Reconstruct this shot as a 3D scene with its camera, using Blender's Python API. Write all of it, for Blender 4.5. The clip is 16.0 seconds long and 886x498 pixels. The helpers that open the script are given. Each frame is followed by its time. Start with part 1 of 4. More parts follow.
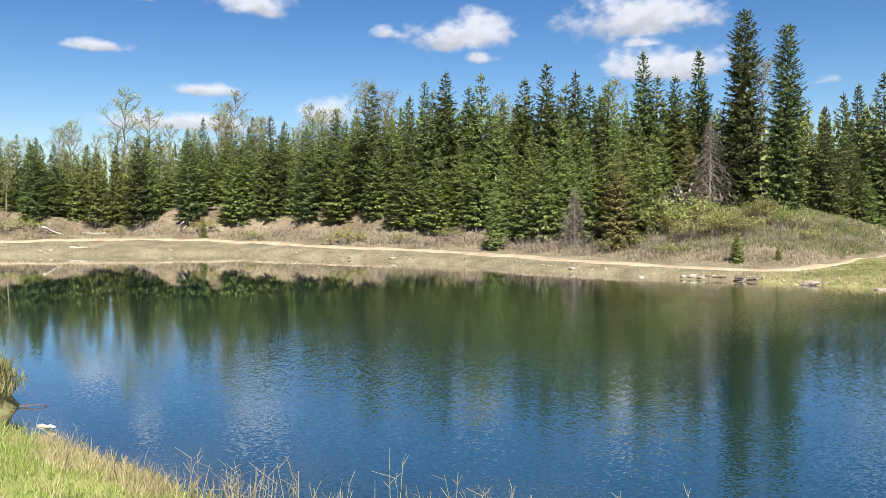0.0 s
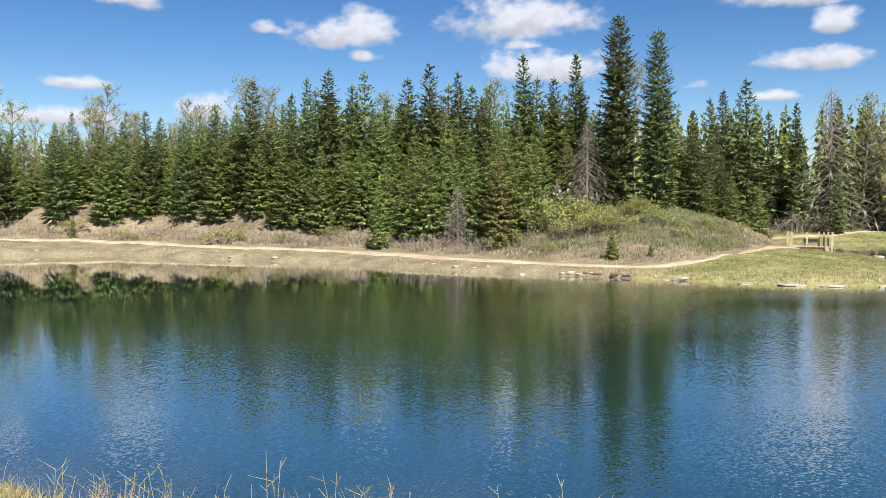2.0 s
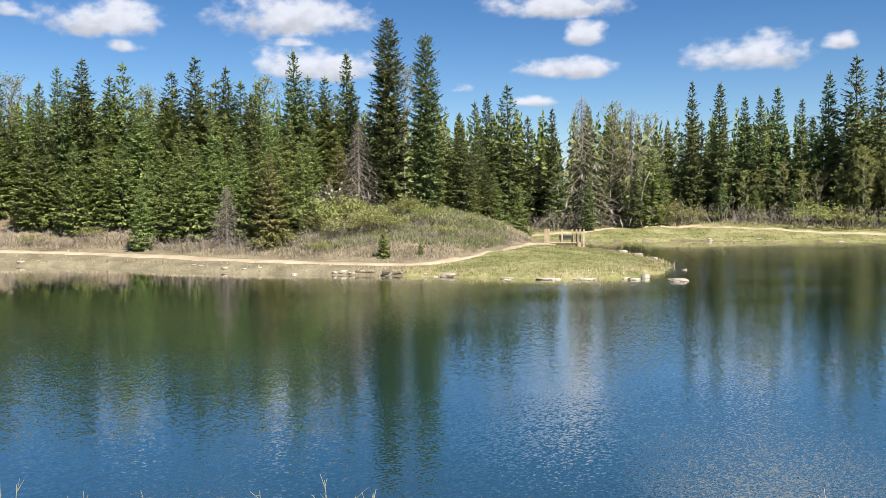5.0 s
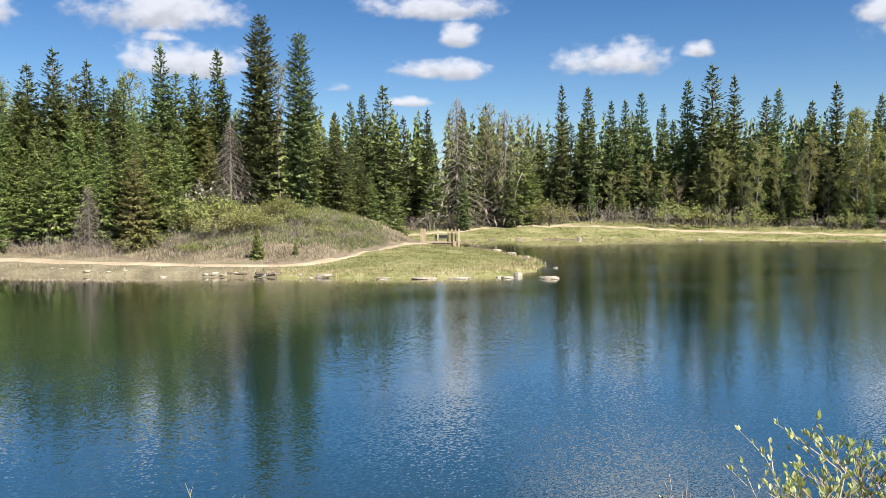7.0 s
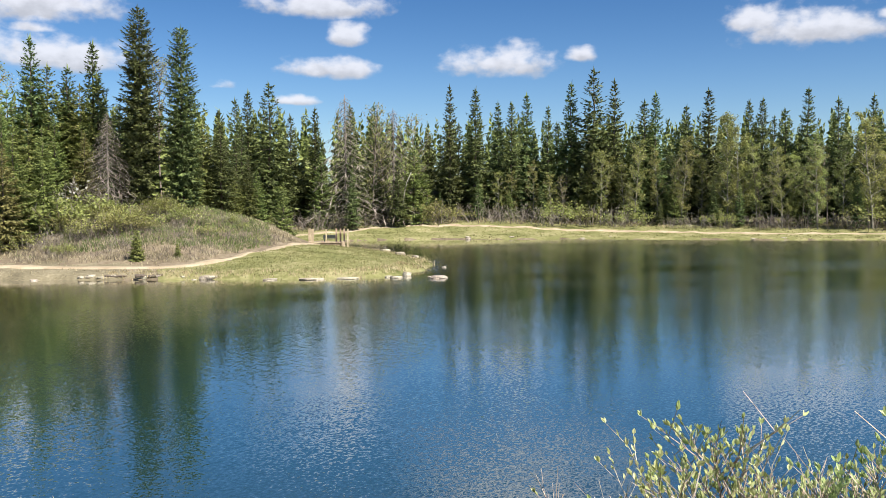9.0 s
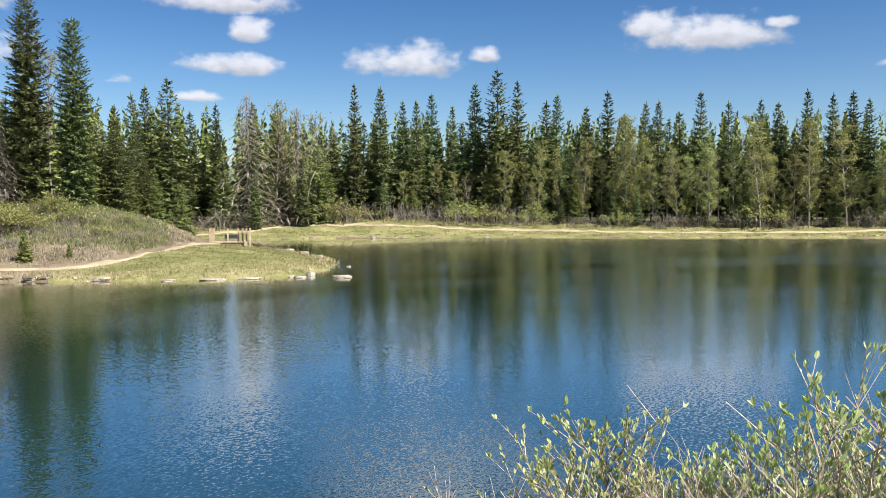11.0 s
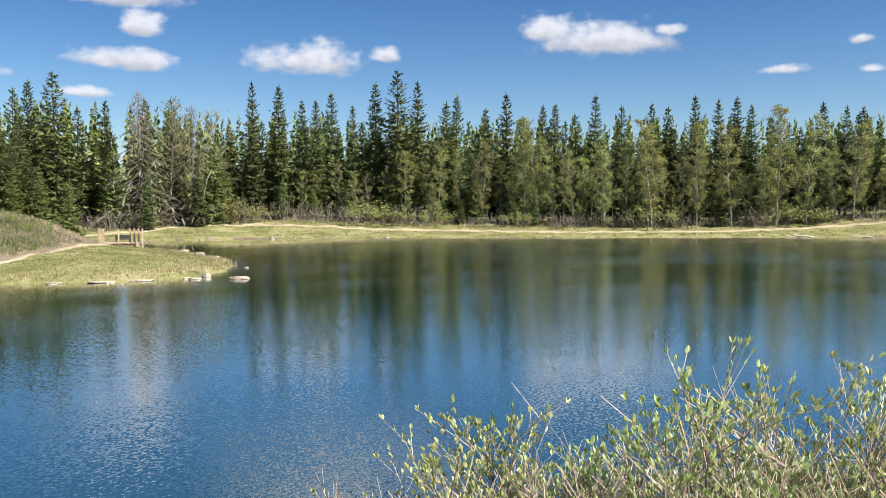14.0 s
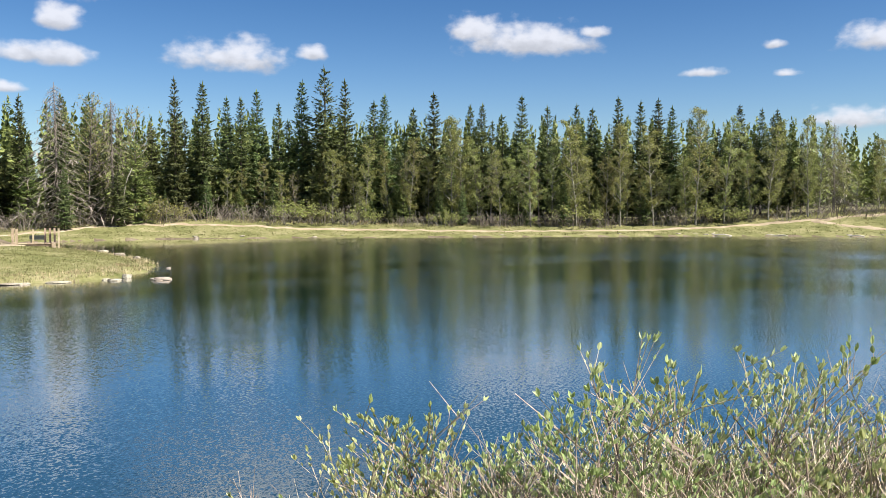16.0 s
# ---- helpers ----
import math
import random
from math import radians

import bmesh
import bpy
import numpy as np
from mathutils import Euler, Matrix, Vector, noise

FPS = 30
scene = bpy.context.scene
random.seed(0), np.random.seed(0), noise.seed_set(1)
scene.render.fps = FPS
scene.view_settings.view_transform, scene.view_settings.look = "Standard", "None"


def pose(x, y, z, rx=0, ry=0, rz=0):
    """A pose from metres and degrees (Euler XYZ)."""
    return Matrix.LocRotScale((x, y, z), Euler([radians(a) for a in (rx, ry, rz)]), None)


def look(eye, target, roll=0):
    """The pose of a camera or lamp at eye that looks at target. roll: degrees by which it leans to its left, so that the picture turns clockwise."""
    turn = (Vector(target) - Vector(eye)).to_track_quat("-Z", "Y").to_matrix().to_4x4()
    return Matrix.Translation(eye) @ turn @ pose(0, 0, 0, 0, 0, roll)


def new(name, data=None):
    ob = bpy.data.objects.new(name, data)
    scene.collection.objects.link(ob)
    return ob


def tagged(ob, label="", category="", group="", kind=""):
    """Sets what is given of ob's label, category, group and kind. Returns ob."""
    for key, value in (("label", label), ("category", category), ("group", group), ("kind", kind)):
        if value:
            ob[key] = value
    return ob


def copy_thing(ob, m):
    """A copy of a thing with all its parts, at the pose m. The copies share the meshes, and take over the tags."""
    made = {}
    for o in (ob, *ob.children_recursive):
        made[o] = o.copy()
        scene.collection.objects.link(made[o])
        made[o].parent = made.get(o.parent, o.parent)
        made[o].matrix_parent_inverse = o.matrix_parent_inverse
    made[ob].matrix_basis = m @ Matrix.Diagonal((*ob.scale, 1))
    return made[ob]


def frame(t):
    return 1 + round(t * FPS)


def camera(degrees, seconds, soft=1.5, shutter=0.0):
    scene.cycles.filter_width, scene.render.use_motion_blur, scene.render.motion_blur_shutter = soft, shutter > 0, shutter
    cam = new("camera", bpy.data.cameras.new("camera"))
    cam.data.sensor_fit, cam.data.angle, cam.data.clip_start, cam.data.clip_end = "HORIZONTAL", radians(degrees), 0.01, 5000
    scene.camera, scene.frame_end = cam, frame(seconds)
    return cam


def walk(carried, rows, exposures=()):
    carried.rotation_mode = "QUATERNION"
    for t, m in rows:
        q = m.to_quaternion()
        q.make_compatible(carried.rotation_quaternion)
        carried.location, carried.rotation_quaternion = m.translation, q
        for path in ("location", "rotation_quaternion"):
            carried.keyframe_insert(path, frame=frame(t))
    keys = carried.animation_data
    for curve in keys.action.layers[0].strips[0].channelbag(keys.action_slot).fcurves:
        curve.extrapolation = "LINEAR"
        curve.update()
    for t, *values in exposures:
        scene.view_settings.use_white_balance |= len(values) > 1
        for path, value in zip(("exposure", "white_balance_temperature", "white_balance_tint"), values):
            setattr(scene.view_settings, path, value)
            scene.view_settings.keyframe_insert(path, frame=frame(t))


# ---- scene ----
cam = camera(54.9, 16.0, soft=0.6)
# the eye swings on a short arm round the body: seconds, turn to the right, tilt, lean
EYE, ARM = 4.0, 0.55
ROWS = [
    (0.0, 0.00, -2.62, -0.01),
    (0.5, 1.64, -2.67, -0.10),
    (1.0, 3.35, -2.69, -0.09),
    (1.5, 5.46, -2.71, -0.08),
    (2.0, 7.72, -2.70, -0.03),
    (2.5, 10.16, -2.72, -0.04),
    (3.0, 12.78, -2.71, -0.02),
    (3.5, 15.48, -2.72, 0.00),
    (4.0, 18.07, -2.71, 0.06),
    (6.5, 29.06, -2.80, 0.06),
    (7.0, 31.04, -2.77, 0.13),
    (7.5, 33.06, -2.79, 0.12),
    (8.0, 35.02, -2.80, 0.10),
    (8.5, 36.75, -2.78, 0.12),
    (9.0, 38.44, -2.80, 0.13),
    (11.5, 46.32, -2.86, 0.03),
    (12.0, 47.78, -2.86, -0.00),
    (12.5, 48.74, -2.89, -0.05),
    (13.0, 49.52, -2.86, -0.03),
    (13.5, 50.46, -2.86, -0.08),
    (14.0, 51.39, -2.86, -0.05),
    (14.5, 52.42, -2.88, -0.07),
    (15.0, 53.57, -2.89, -0.07),
    (15.5, 54.83, -2.88, -0.09),
    (16.0, 56.20, -2.90, -0.08),
]
walk(cam, [(t, pose(ARM * math.sin(radians(a)), ARM * math.cos(radians(a)), EYE, 90 + tilt, lean, -a)) for t, a, tilt, lean in ROWS], [(0.0, 1.07), (16.0, 1.07)])

# ---- sky and sun ----
SUN_AZ, SUN_EL = 170.0, 48.0
world = bpy.data.worlds.new("sky")
scene.world = world
world.use_nodes = True
wn, wl = world.node_tree.nodes, world.node_tree.links
wn.clear()


def wnode(kind, **props):
    n = wn.new(kind)
    for k, v in props.items():
        if k == "operation":
            n.operation = v
    return n


sky = wn.new("ShaderNodeTexSky")
sky.sky_type, sky.sun_disc = "NISHITA", False
sky.sun_elevation, sky.sun_rotation = radians(SUN_EL), radians(SUN_AZ)
sky.air_density, sky.dust_density, sky.ozone_density, sky.altitude = 1.1, 0.9, 4.0, 700
coord = wn.new("ShaderNodeTexCoord")
sep = wn.new("ShaderNodeSeparateXYZ")
wl.new(coord.outputs["Generated"], sep.inputs[0])
azn = wnode("ShaderNodeMath", operation="ARCTAN2")
wl.new(sep.outputs[0], azn.inputs[0]), wl.new(sep.outputs[1], azn.inputs[1])
eln = wnode("ShaderNodeMath", operation="ARCSINE")
wl.new(sep.outputs[2], eln.inputs[0])
comb = wn.new("ShaderNodeCombineXYZ")
wl.new(azn.outputs[0], comb.inputs[0]), wl.new(eln.outputs[0], comb.inputs[1])
# clouds: azimuth, elevation, half width, half height in degrees
CLOUDS_A = [(1.4, 11.6, 3.8, 1.35), (2.3, 10.1, 1.8, 0.6), (-3.9, 11.6, 1.5, 0.6), (-12.3, 13.1, 2.7, 1.0), (-19.5, 13.3, 1.3, 0.6),
            (-22.3, 10.1, 2.9, 0.5), (-25.5, 13.6, 2.7, 0.45), (-16.0, 7.7, 3.2, 0.55), (-7.7, 6.4, 2.0, 1.1), (12.6, 12.4, 4.6, 1.6),
            (15.0, 9.3, 4.2, 1.3), (-17.0, 5.6, 6.0, 0.7), (24.0, 7.9, 1.3, 0.5), (13.0, 10.8, 2.0, 0.5)]
CLOUDS_B = [(30.3, 13.1, 4.8, 0.9), (31.3, 9.2, 3.4, 0.8), (32.2, 11.2, 1.4, 0.8), (42.6, 9.6, 3.5, 1.25), (47.4, 9.9, 1.3, 0.6),
            (58.0, 11.7, 2.0, 1.1), (62.0, 10.9, 4.0, 1.3), (66.0, 11.3, 1.6, 0.6), (77.2, 10.0, 0.9, 0.4), (73.0, 8.5, 1.9, 0.45),
            (77.9, 8.2, 1.1, 0.35), (82.6, 9.9, 2.2, 0.9), (81.5, 5.4, 2.4, 0.8), (29.0, 7.0, 2.0, 0.4)]
def wmath(op, a, b=0.0, c=0.0):
    n = wnode("ShaderNodeMath", operation=op)
    for i, v in enumerate((a, b, c)):
        if isinstance(v, (int, float)):
            n.inputs[i].default_value = v
        else:
            wl.new(v, n.inputs[i])
    return n.outputs[0]


# each cloud is a dome on a flatter base; lift_sum carries how high in its cloud a direction lies
near_c, weight_sum, lift_sum = None, 0.0001, 0.0
for a, e, w, hh in CLOUDS_A + CLOUDS_B:
    u = wmath("MULTIPLY_ADD", azn.outputs[0], 1 / radians(w), -a / w)
    v = wmath("MULTIPLY_ADD", eln.outputs[0], 1 / radians(hh), -(e - 0.25 * hh) / hh)
    dome = wmath("MAXIMUM", wmath("MULTIPLY", v, 0.8), wmath("MULTIPLY", v, -1.55))
    far_off = wmath("ADD", wmath("SQRT", wmath("ADD", wmath("MULTIPLY", u, u), wmath("MULTIPLY", dome, dome))), 0.3 if hh < 0.7 else 0.0)
    share = wmath("MAXIMUM", wmath("SUBTRACT", 1.5, far_off), 0.0)
    weight_sum = wmath("ADD", share, weight_sum)
    lift_sum = wmath("MULTIPLY_ADD", share, v, lift_sum)
    near_c = far_off if near_c is None else wmath("MINIMUM", near_c, far_off)


def wnoise(scale, detail, stretch, lift=0.0):
    mp = wn.new("ShaderNodeMapping")
    mp.inputs["Scale"].default_value = (1, stretch, 1)
    mp.inputs["Location"].default_value = (0, lift, 0)
    wl.new(comb.outputs[0], mp.inputs[0])
    nz = wn.new("ShaderNodeTexNoise")
    nz.inputs["Scale"].default_value, nz.inputs["Detail"].default_value = scale, detail
    wl.new(mp.outputs[0], nz.inputs["Vector"])
    return nz.outputs[0]


puff = wmath("ADD", wmath("MULTIPLY_ADD", wnoise(17, 5, 1.5), 2.4, -1.2), wmath("MULTIPLY_ADD", wnoise(60, 5, 1.4), 1.1, -0.55))
dens = wmath("ADD", wmath("SUBTRACT", 1.0, near_c), wmath("MULTIPLY", puff, 0.8))
ramp = wn.new("ShaderNodeMapRange")
ramp.interpolation_type = "SMOOTHSTEP"
ramp.inputs["From Min"].default_value, ramp.inputs["From Max"].default_value = -0.15, 0.6
wl.new(dens, ramp.inputs["Value"])
shade = wn.new("ShaderNodeMapRange")
shade.interpolation_type = "SMOOTHSTEP"
shade.inputs["From Min"].default_value, shade.inputs["From Max"].default_value = -0.6, 0.55
shade.inputs["To Min"].default_value, shade.inputs["To Max"].default_value = 0.66, 1.0
wl.new(wmath("ADD", wmath("DIVIDE", lift_sum, weight_sum), wmath("MULTIPLY_ADD", wnoise(48, 4, 1.5, 0.3), 1.6, -0.8)), shade.inputs["Value"])
ccol = wnode("ShaderNodeVectorMath", operation="SCALE")
ccol.inputs[0].default_value = (8.6, 8.75, 9.5)
wl.new(shade.outputs[0], ccol.inputs["Scale"])
mix = wn.new("ShaderNodeMix")
mix.data_type = "RGBA"
# unseen scattered clouds added overhead and behind, to brighten what the water mirrors
flat = wnode("ShaderNodeVectorMath", operation="SCALE")
wl.new(coord.outputs["Generated"], flat.inputs[0])
wl.new(wmath("DIVIDE", 1.0, wmath("MAXIMUM", sep.outputs[2], 0.12)), flat.inputs["Scale"])
field = wn.new("ShaderNodeTexNoise")
field.inputs["Scale"].default_value, field.inputs["Detail"].default_value = 1.7, 6
wl.new(flat.outputs[0], field.inputs["Vector"])
overhead = wn.new("ShaderNodeMapRange")
overhead.interpolation_type = "SMOOTHSTEP"
overhead.inputs["From Min"].default_value, overhead.inputs["From Max"].default_value = 0.535, 0.66
wl.new(field.outputs[0], overhead.inputs["Value"])
above = wn.new("ShaderNodeMapRange")
above.inputs["From Min"].default_value, above.inputs["From Max"].default_value = radians(15.0), radians(18.0)
wl.new(eln.outputs[0], above.inputs["Value"])
cover = wmath("MAXIMUM", ramp.outputs[0], wmath("MULTIPLY", overhead.outputs[0], above.outputs[0]))
wl.new(wmath("MULTIPLY", cover, 0.9), mix.inputs["Factor"])
vivid = wn.new("ShaderNodeHueSaturation")
vivid.inputs["Saturation"].default_value = 1.3
vivid.inputs["Hue"].default_value = 0.509
wl.new(sky.outputs[0], vivid.inputs["Color"])
# a brightening put into the sky's colour, strongest near the horizon
low_sky_gain = wn.new("ShaderNodeMapRange")
low_sky_gain.interpolation_type = "SMOOTHSTEP"
low_sky_gain.inputs["From Min"].default_value, low_sky_gain.inputs["From Max"].default_value = radians(2.0), radians(16.0)
low_sky_gain.inputs["To Min"].default_value, low_sky_gain.inputs["To Max"].default_value = 1.28, 1.0
wl.new(eln.outputs[0], low_sky_gain.inputs["Value"])
lifted_sky = wnode("ShaderNodeVectorMath", operation="SCALE")
wl.new(vivid.outputs[0], lifted_sky.inputs[0]), wl.new(low_sky_gain.outputs[0], lifted_sky.inputs["Scale"])
wl.new(lifted_sky.outputs[0], mix.inputs["A"]), wl.new(ccol.outputs[0], mix.inputs["B"])
bg = wn.new("ShaderNodeBackground")
bg.inputs["Strength"].default_value = 0.0502
wl.new(mix.outputs["Result"], bg.inputs[0])
out = wn.new("ShaderNodeOutputWorld")
wl.new(bg.outputs[0], out.inputs[0])

sun = new("sun", bpy.data.lights.new("sun", "SUN"))
sun.data.energy, sun.data.angle, sun.data.color = 5.0, radians(0.55), (1.0, 0.94, 0.82)
sd = Vector((math.sin(radians(SUN_AZ)) * math.cos(radians(SUN_EL)), math.cos(radians(SUN_AZ)) * math.cos(radians(SUN_EL)), math.sin(radians(SUN_EL))))
sun.matrix_world = look(sd * 50, (0, 0, 0))


# ---- materials ----
def material(name, colours, rough=0.8, scale=4.0, fine=40.0, bump=0.3, spread=0.0, island=0.0, spec=0.3, through_light=0.0, coords="Object"):
    """Colours mixed by a coarse and a fine noise; spread and island vary the value by object and by loose piece."""
    m = bpy.data.materials.new(name)
    m.use_nodes = True
    nt = m.node_tree
    n, l = nt.nodes, nt.links
    b = n["Principled BSDF"]
    b.inputs["Roughness"].default_value = rough
    b.inputs["Specular IOR Level"].default_value = spec
    tc = n.new("ShaderNodeTexCoord")
    n1, n2 = n.new("ShaderNodeTexNoise"), n.new("ShaderNodeTexNoise")
    for q, s, dt in ((n1, scale, 4), (n2, fine, 5)):
        q.inputs["Scale"].default_value, q.inputs["Detail"].default_value = s, dt
        l.new(tc.outputs[coords], q.inputs["Vector"])
    mx = n.new("ShaderNodeMath")
    mx.operation = "MULTIPLY_ADD"
    mx.inputs[1].default_value = 0.45
    l.new(n2.outputs[0], mx.inputs[0])
    h = n.new("ShaderNodeMath")
    h.operation = "MULTIPLY"
    h.inputs[1].default_value = 0.55
    l.new(n1.outputs[0], h.inputs[0])
    l.new(h.outputs[0], mx.inputs[2])
    r = n.new("ShaderNodeValToRGB")
    el = r.color_ramp.elements
    k = len(colours)
    for i, c in enumerate(colours):
        p = 0.36 + 0.28 * i / max(1, k - 1)
        e = el[i] if i < 2 else el.new(p)
        e.position, e.color = p, (*c, 1)
    l.new(mx.outputs[0], r.inputs[0])
    col = r.outputs[0]
    if spread or island:
        hs = n.new("ShaderNodeHueSaturation")
        src = []
        if spread:
            oi = n.new("ShaderNodeObjectInfo")
            src.append((oi.outputs["Random"], spread))
        if island:
            ge = n.new("ShaderNodeNewGeometry")
            src.append((ge.outputs["Random Per Island"], island))
        val = None
        for o, s in src:
            q = n.new("ShaderNodeMath")
            q.operation = "MULTIPLY_ADD"
            l.new(o, q.inputs[0])
            q.inputs[1].default_value = 2 * s
            if val is None:
                q.inputs[2].default_value = 1 - sum(s2 for _, s2 in src)
            else:
                l.new(val, q.inputs[2])
            val = q.outputs[0]
        l.new(val, hs.inputs["Value"])
        if spread:
            q = n.new("ShaderNodeMath")
            q.operation = "MULTIPLY_ADD"
            oi2 = src[0][0]
            l.new(oi2, q.inputs[0])
            q.inputs[1].default_value, q.inputs[2].default_value = 0.05, 0.475
            l.new(q.outputs[0], hs.inputs["Hue"])
        l.new(col, hs.inputs["Color"])
        col = hs.outputs[0]
    l.new(col, b.inputs["Base Color"])
    if bump:
        bp = n.new("ShaderNodeBump")
        bp.inputs["Strength"].default_value, bp.inputs["Distance"].default_value = bump, 0.05
        l.new(n2.outputs[0], bp.inputs["Height"])
        l.new(bp.outputs[0], b.inputs["Normal"])
    if through_light:
        tr = n.new("ShaderNodeBsdfTranslucent")
        l.new(col, tr.inputs[0])
        ms = n.new("ShaderNodeMixShader")
        ms.inputs[0].default_value = through_light
        l.new(b.outputs[0], ms.inputs[1]), l.new(tr.outputs[0], ms.inputs[2])
        l.new(ms.outputs[0], n["Material Output"].inputs[0])
    return m


M_NEEDLE = material("spruce_needles", [(0.105, 0.138, 0.042), (0.175, 0.208, 0.064), (0.26, 0.29, 0.095)], 0.6, 0.8, 5, 0, 0.22, 0.42, 0.25, 0.15)
M_NEEDLE_DARK = material("dark_spruce_needles", [(0.07, 0.094, 0.034), (0.112, 0.14, 0.05), (0.17, 0.2, 0.072)], 0.6, 0.8, 5, 0, 0.25, 0.42, 0.25, 0.12)
M_BARK = material("spruce_bark", [(0.09, 0.07, 0.055), (0.16, 0.13, 0.105)], 0.9, 3, 30, 0.5)
M_PALE_BARK = material("aspen_bark", [(0.13, 0.12, 0.1), (0.23, 0.215, 0.18), (0.34, 0.325, 0.28)], 0.85, 2, 20, 0.3)
M_DEAD = material("dead_twigs", [(0.16, 0.135, 0.115), (0.27, 0.235, 0.205)], 0.9, 2, 20, 0, 0.15, 0.3)
M_LEAF = material("spring_leaves", [(0.2, 0.22, 0.065), (0.3, 0.315, 0.105), (0.42, 0.42, 0.175)], 0.55, 0.7, 5, 0, 0.2, 0.3, 0.3, 0.42)
M_GROUND = material("dry_ground", [(0.1, 0.076, 0.052), (0.17, 0.135, 0.092), (0.25, 0.205, 0.145)], 0.95, 0.25, 3.5, 0.8)
M_PATH = material("gravel_path", [(0.27, 0.21, 0.14), (0.36, 0.29, 0.2), (0.44, 0.37, 0.27)], 0.95, 0.8, 20, 0.4)
M_DRY = material("dry_grass", [(0.3, 0.24, 0.14), (0.42, 0.35, 0.21), (0.52, 0.45, 0.3)], 0.85, 0.4, 4, 0, 0, 0.35, 0.2, 0.2)
M_BRUSH = material("brush", [(0.2, 0.17, 0.11), (0.3, 0.26, 0.17), (0.4, 0.35, 0.25)], 0.9, 0.3, 3, 0, 0, 0.35, 0.2, 0.1)
M_GRASS = material("green_grass", [(0.19, 0.26, 0.06), (0.3, 0.37, 0.1), (0.43, 0.45, 0.18)], 0.7, 0.35, 3, 0, 0, 0.3, 0.25, 0.3)
M_SAGE = material("grass_mixed", [(0.13, 0.14, 0.05), (0.215, 0.212, 0.088), (0.335, 0.305, 0.165)], 0.85, 0.3, 3, 0, 0, 0.3, 0.2, 0.2)
M_ROCK = material("limestone", [(0.2, 0.17, 0.13), (0.32, 0.28, 0.22), (0.45, 0.41, 0.33)], 0.9, 2, 14, 0.6, 0.1)
M_WOOD = material("weathered_wood", [(0.25, 0.19, 0.13), (0.38, 0.3, 0.21), (0.48, 0.4, 0.3)], 0.85, 2, 25, 0.4, 0.1)
M_DRIFT = material("driftwood", [(0.4, 0.36, 0.3), (0.56, 0.52, 0.45)], 0.85, 2, 20, 0.4)
M_TWIG = material("willow_stem", [(0.17, 0.12, 0.09), (0.38, 0.305, 0.24), (0.6, 0.525, 0.44)], 0.8, 3, 30, 0.2, 0.1, 0.2)
M_BUSHLEAF = material("young_leaf", [(0.27, 0.34, 0.12), (0.4, 0.455, 0.2), (0.56, 0.58, 0.33)], 0.45, 3, 30, 0, 0.1, 0.25, 0.5, 0.35)

M_NEEDLE_BROWN = material("browned_spruce_needles", [(0.14, 0.14, 0.05), (0.22, 0.212, 0.078), (0.31, 0.295, 0.115)], 0.7, 0.8, 5, 0, 0.1, 0.38, 0.2, 0.2)
M_NEEDLE_YOUNG = material("young_spruce_needles", [(0.15, 0.16, 0.05), (0.22, 0.23, 0.075), (0.3, 0.305, 0.105)], 0.6, 2.0, 9, 0, 0.1, 0.3, 0.25, 0.3)
M_BLOSSOM = material("white_blossom", [(0.26, 0.26, 0.21), (0.4, 0.39, 0.34)], 0.7, 2.0, 9, 0, 0, 0.2, 0.3, 0.3)
M_SHRUB = material("green_shoots", [(0.08, 0.115, 0.035), (0.13, 0.17, 0.052), (0.2, 0.235, 0.085)], 0.8, 0.4, 4, 0, 0, 0.35, 0.2, 0.2)
M_DARKBRUSH = material("dark_brush", [(0.09, 0.075, 0.06), (0.15, 0.125, 0.1), (0.22, 0.185, 0.15)], 0.9, 0.3, 3, 0, 0, 0.35, 0.2)
M_VERGE = material("straw_verge", [(0.115, 0.098, 0.062), (0.18, 0.155, 0.1), (0.26, 0.225, 0.15)], 0.95, 0.5, 6, 0.8)
M_DARK_SLAT = material("dark_slats", [(0.03, 0.035, 0.032), (0.06, 0.065, 0.06)], 0.8, 2, 20, 0.3)


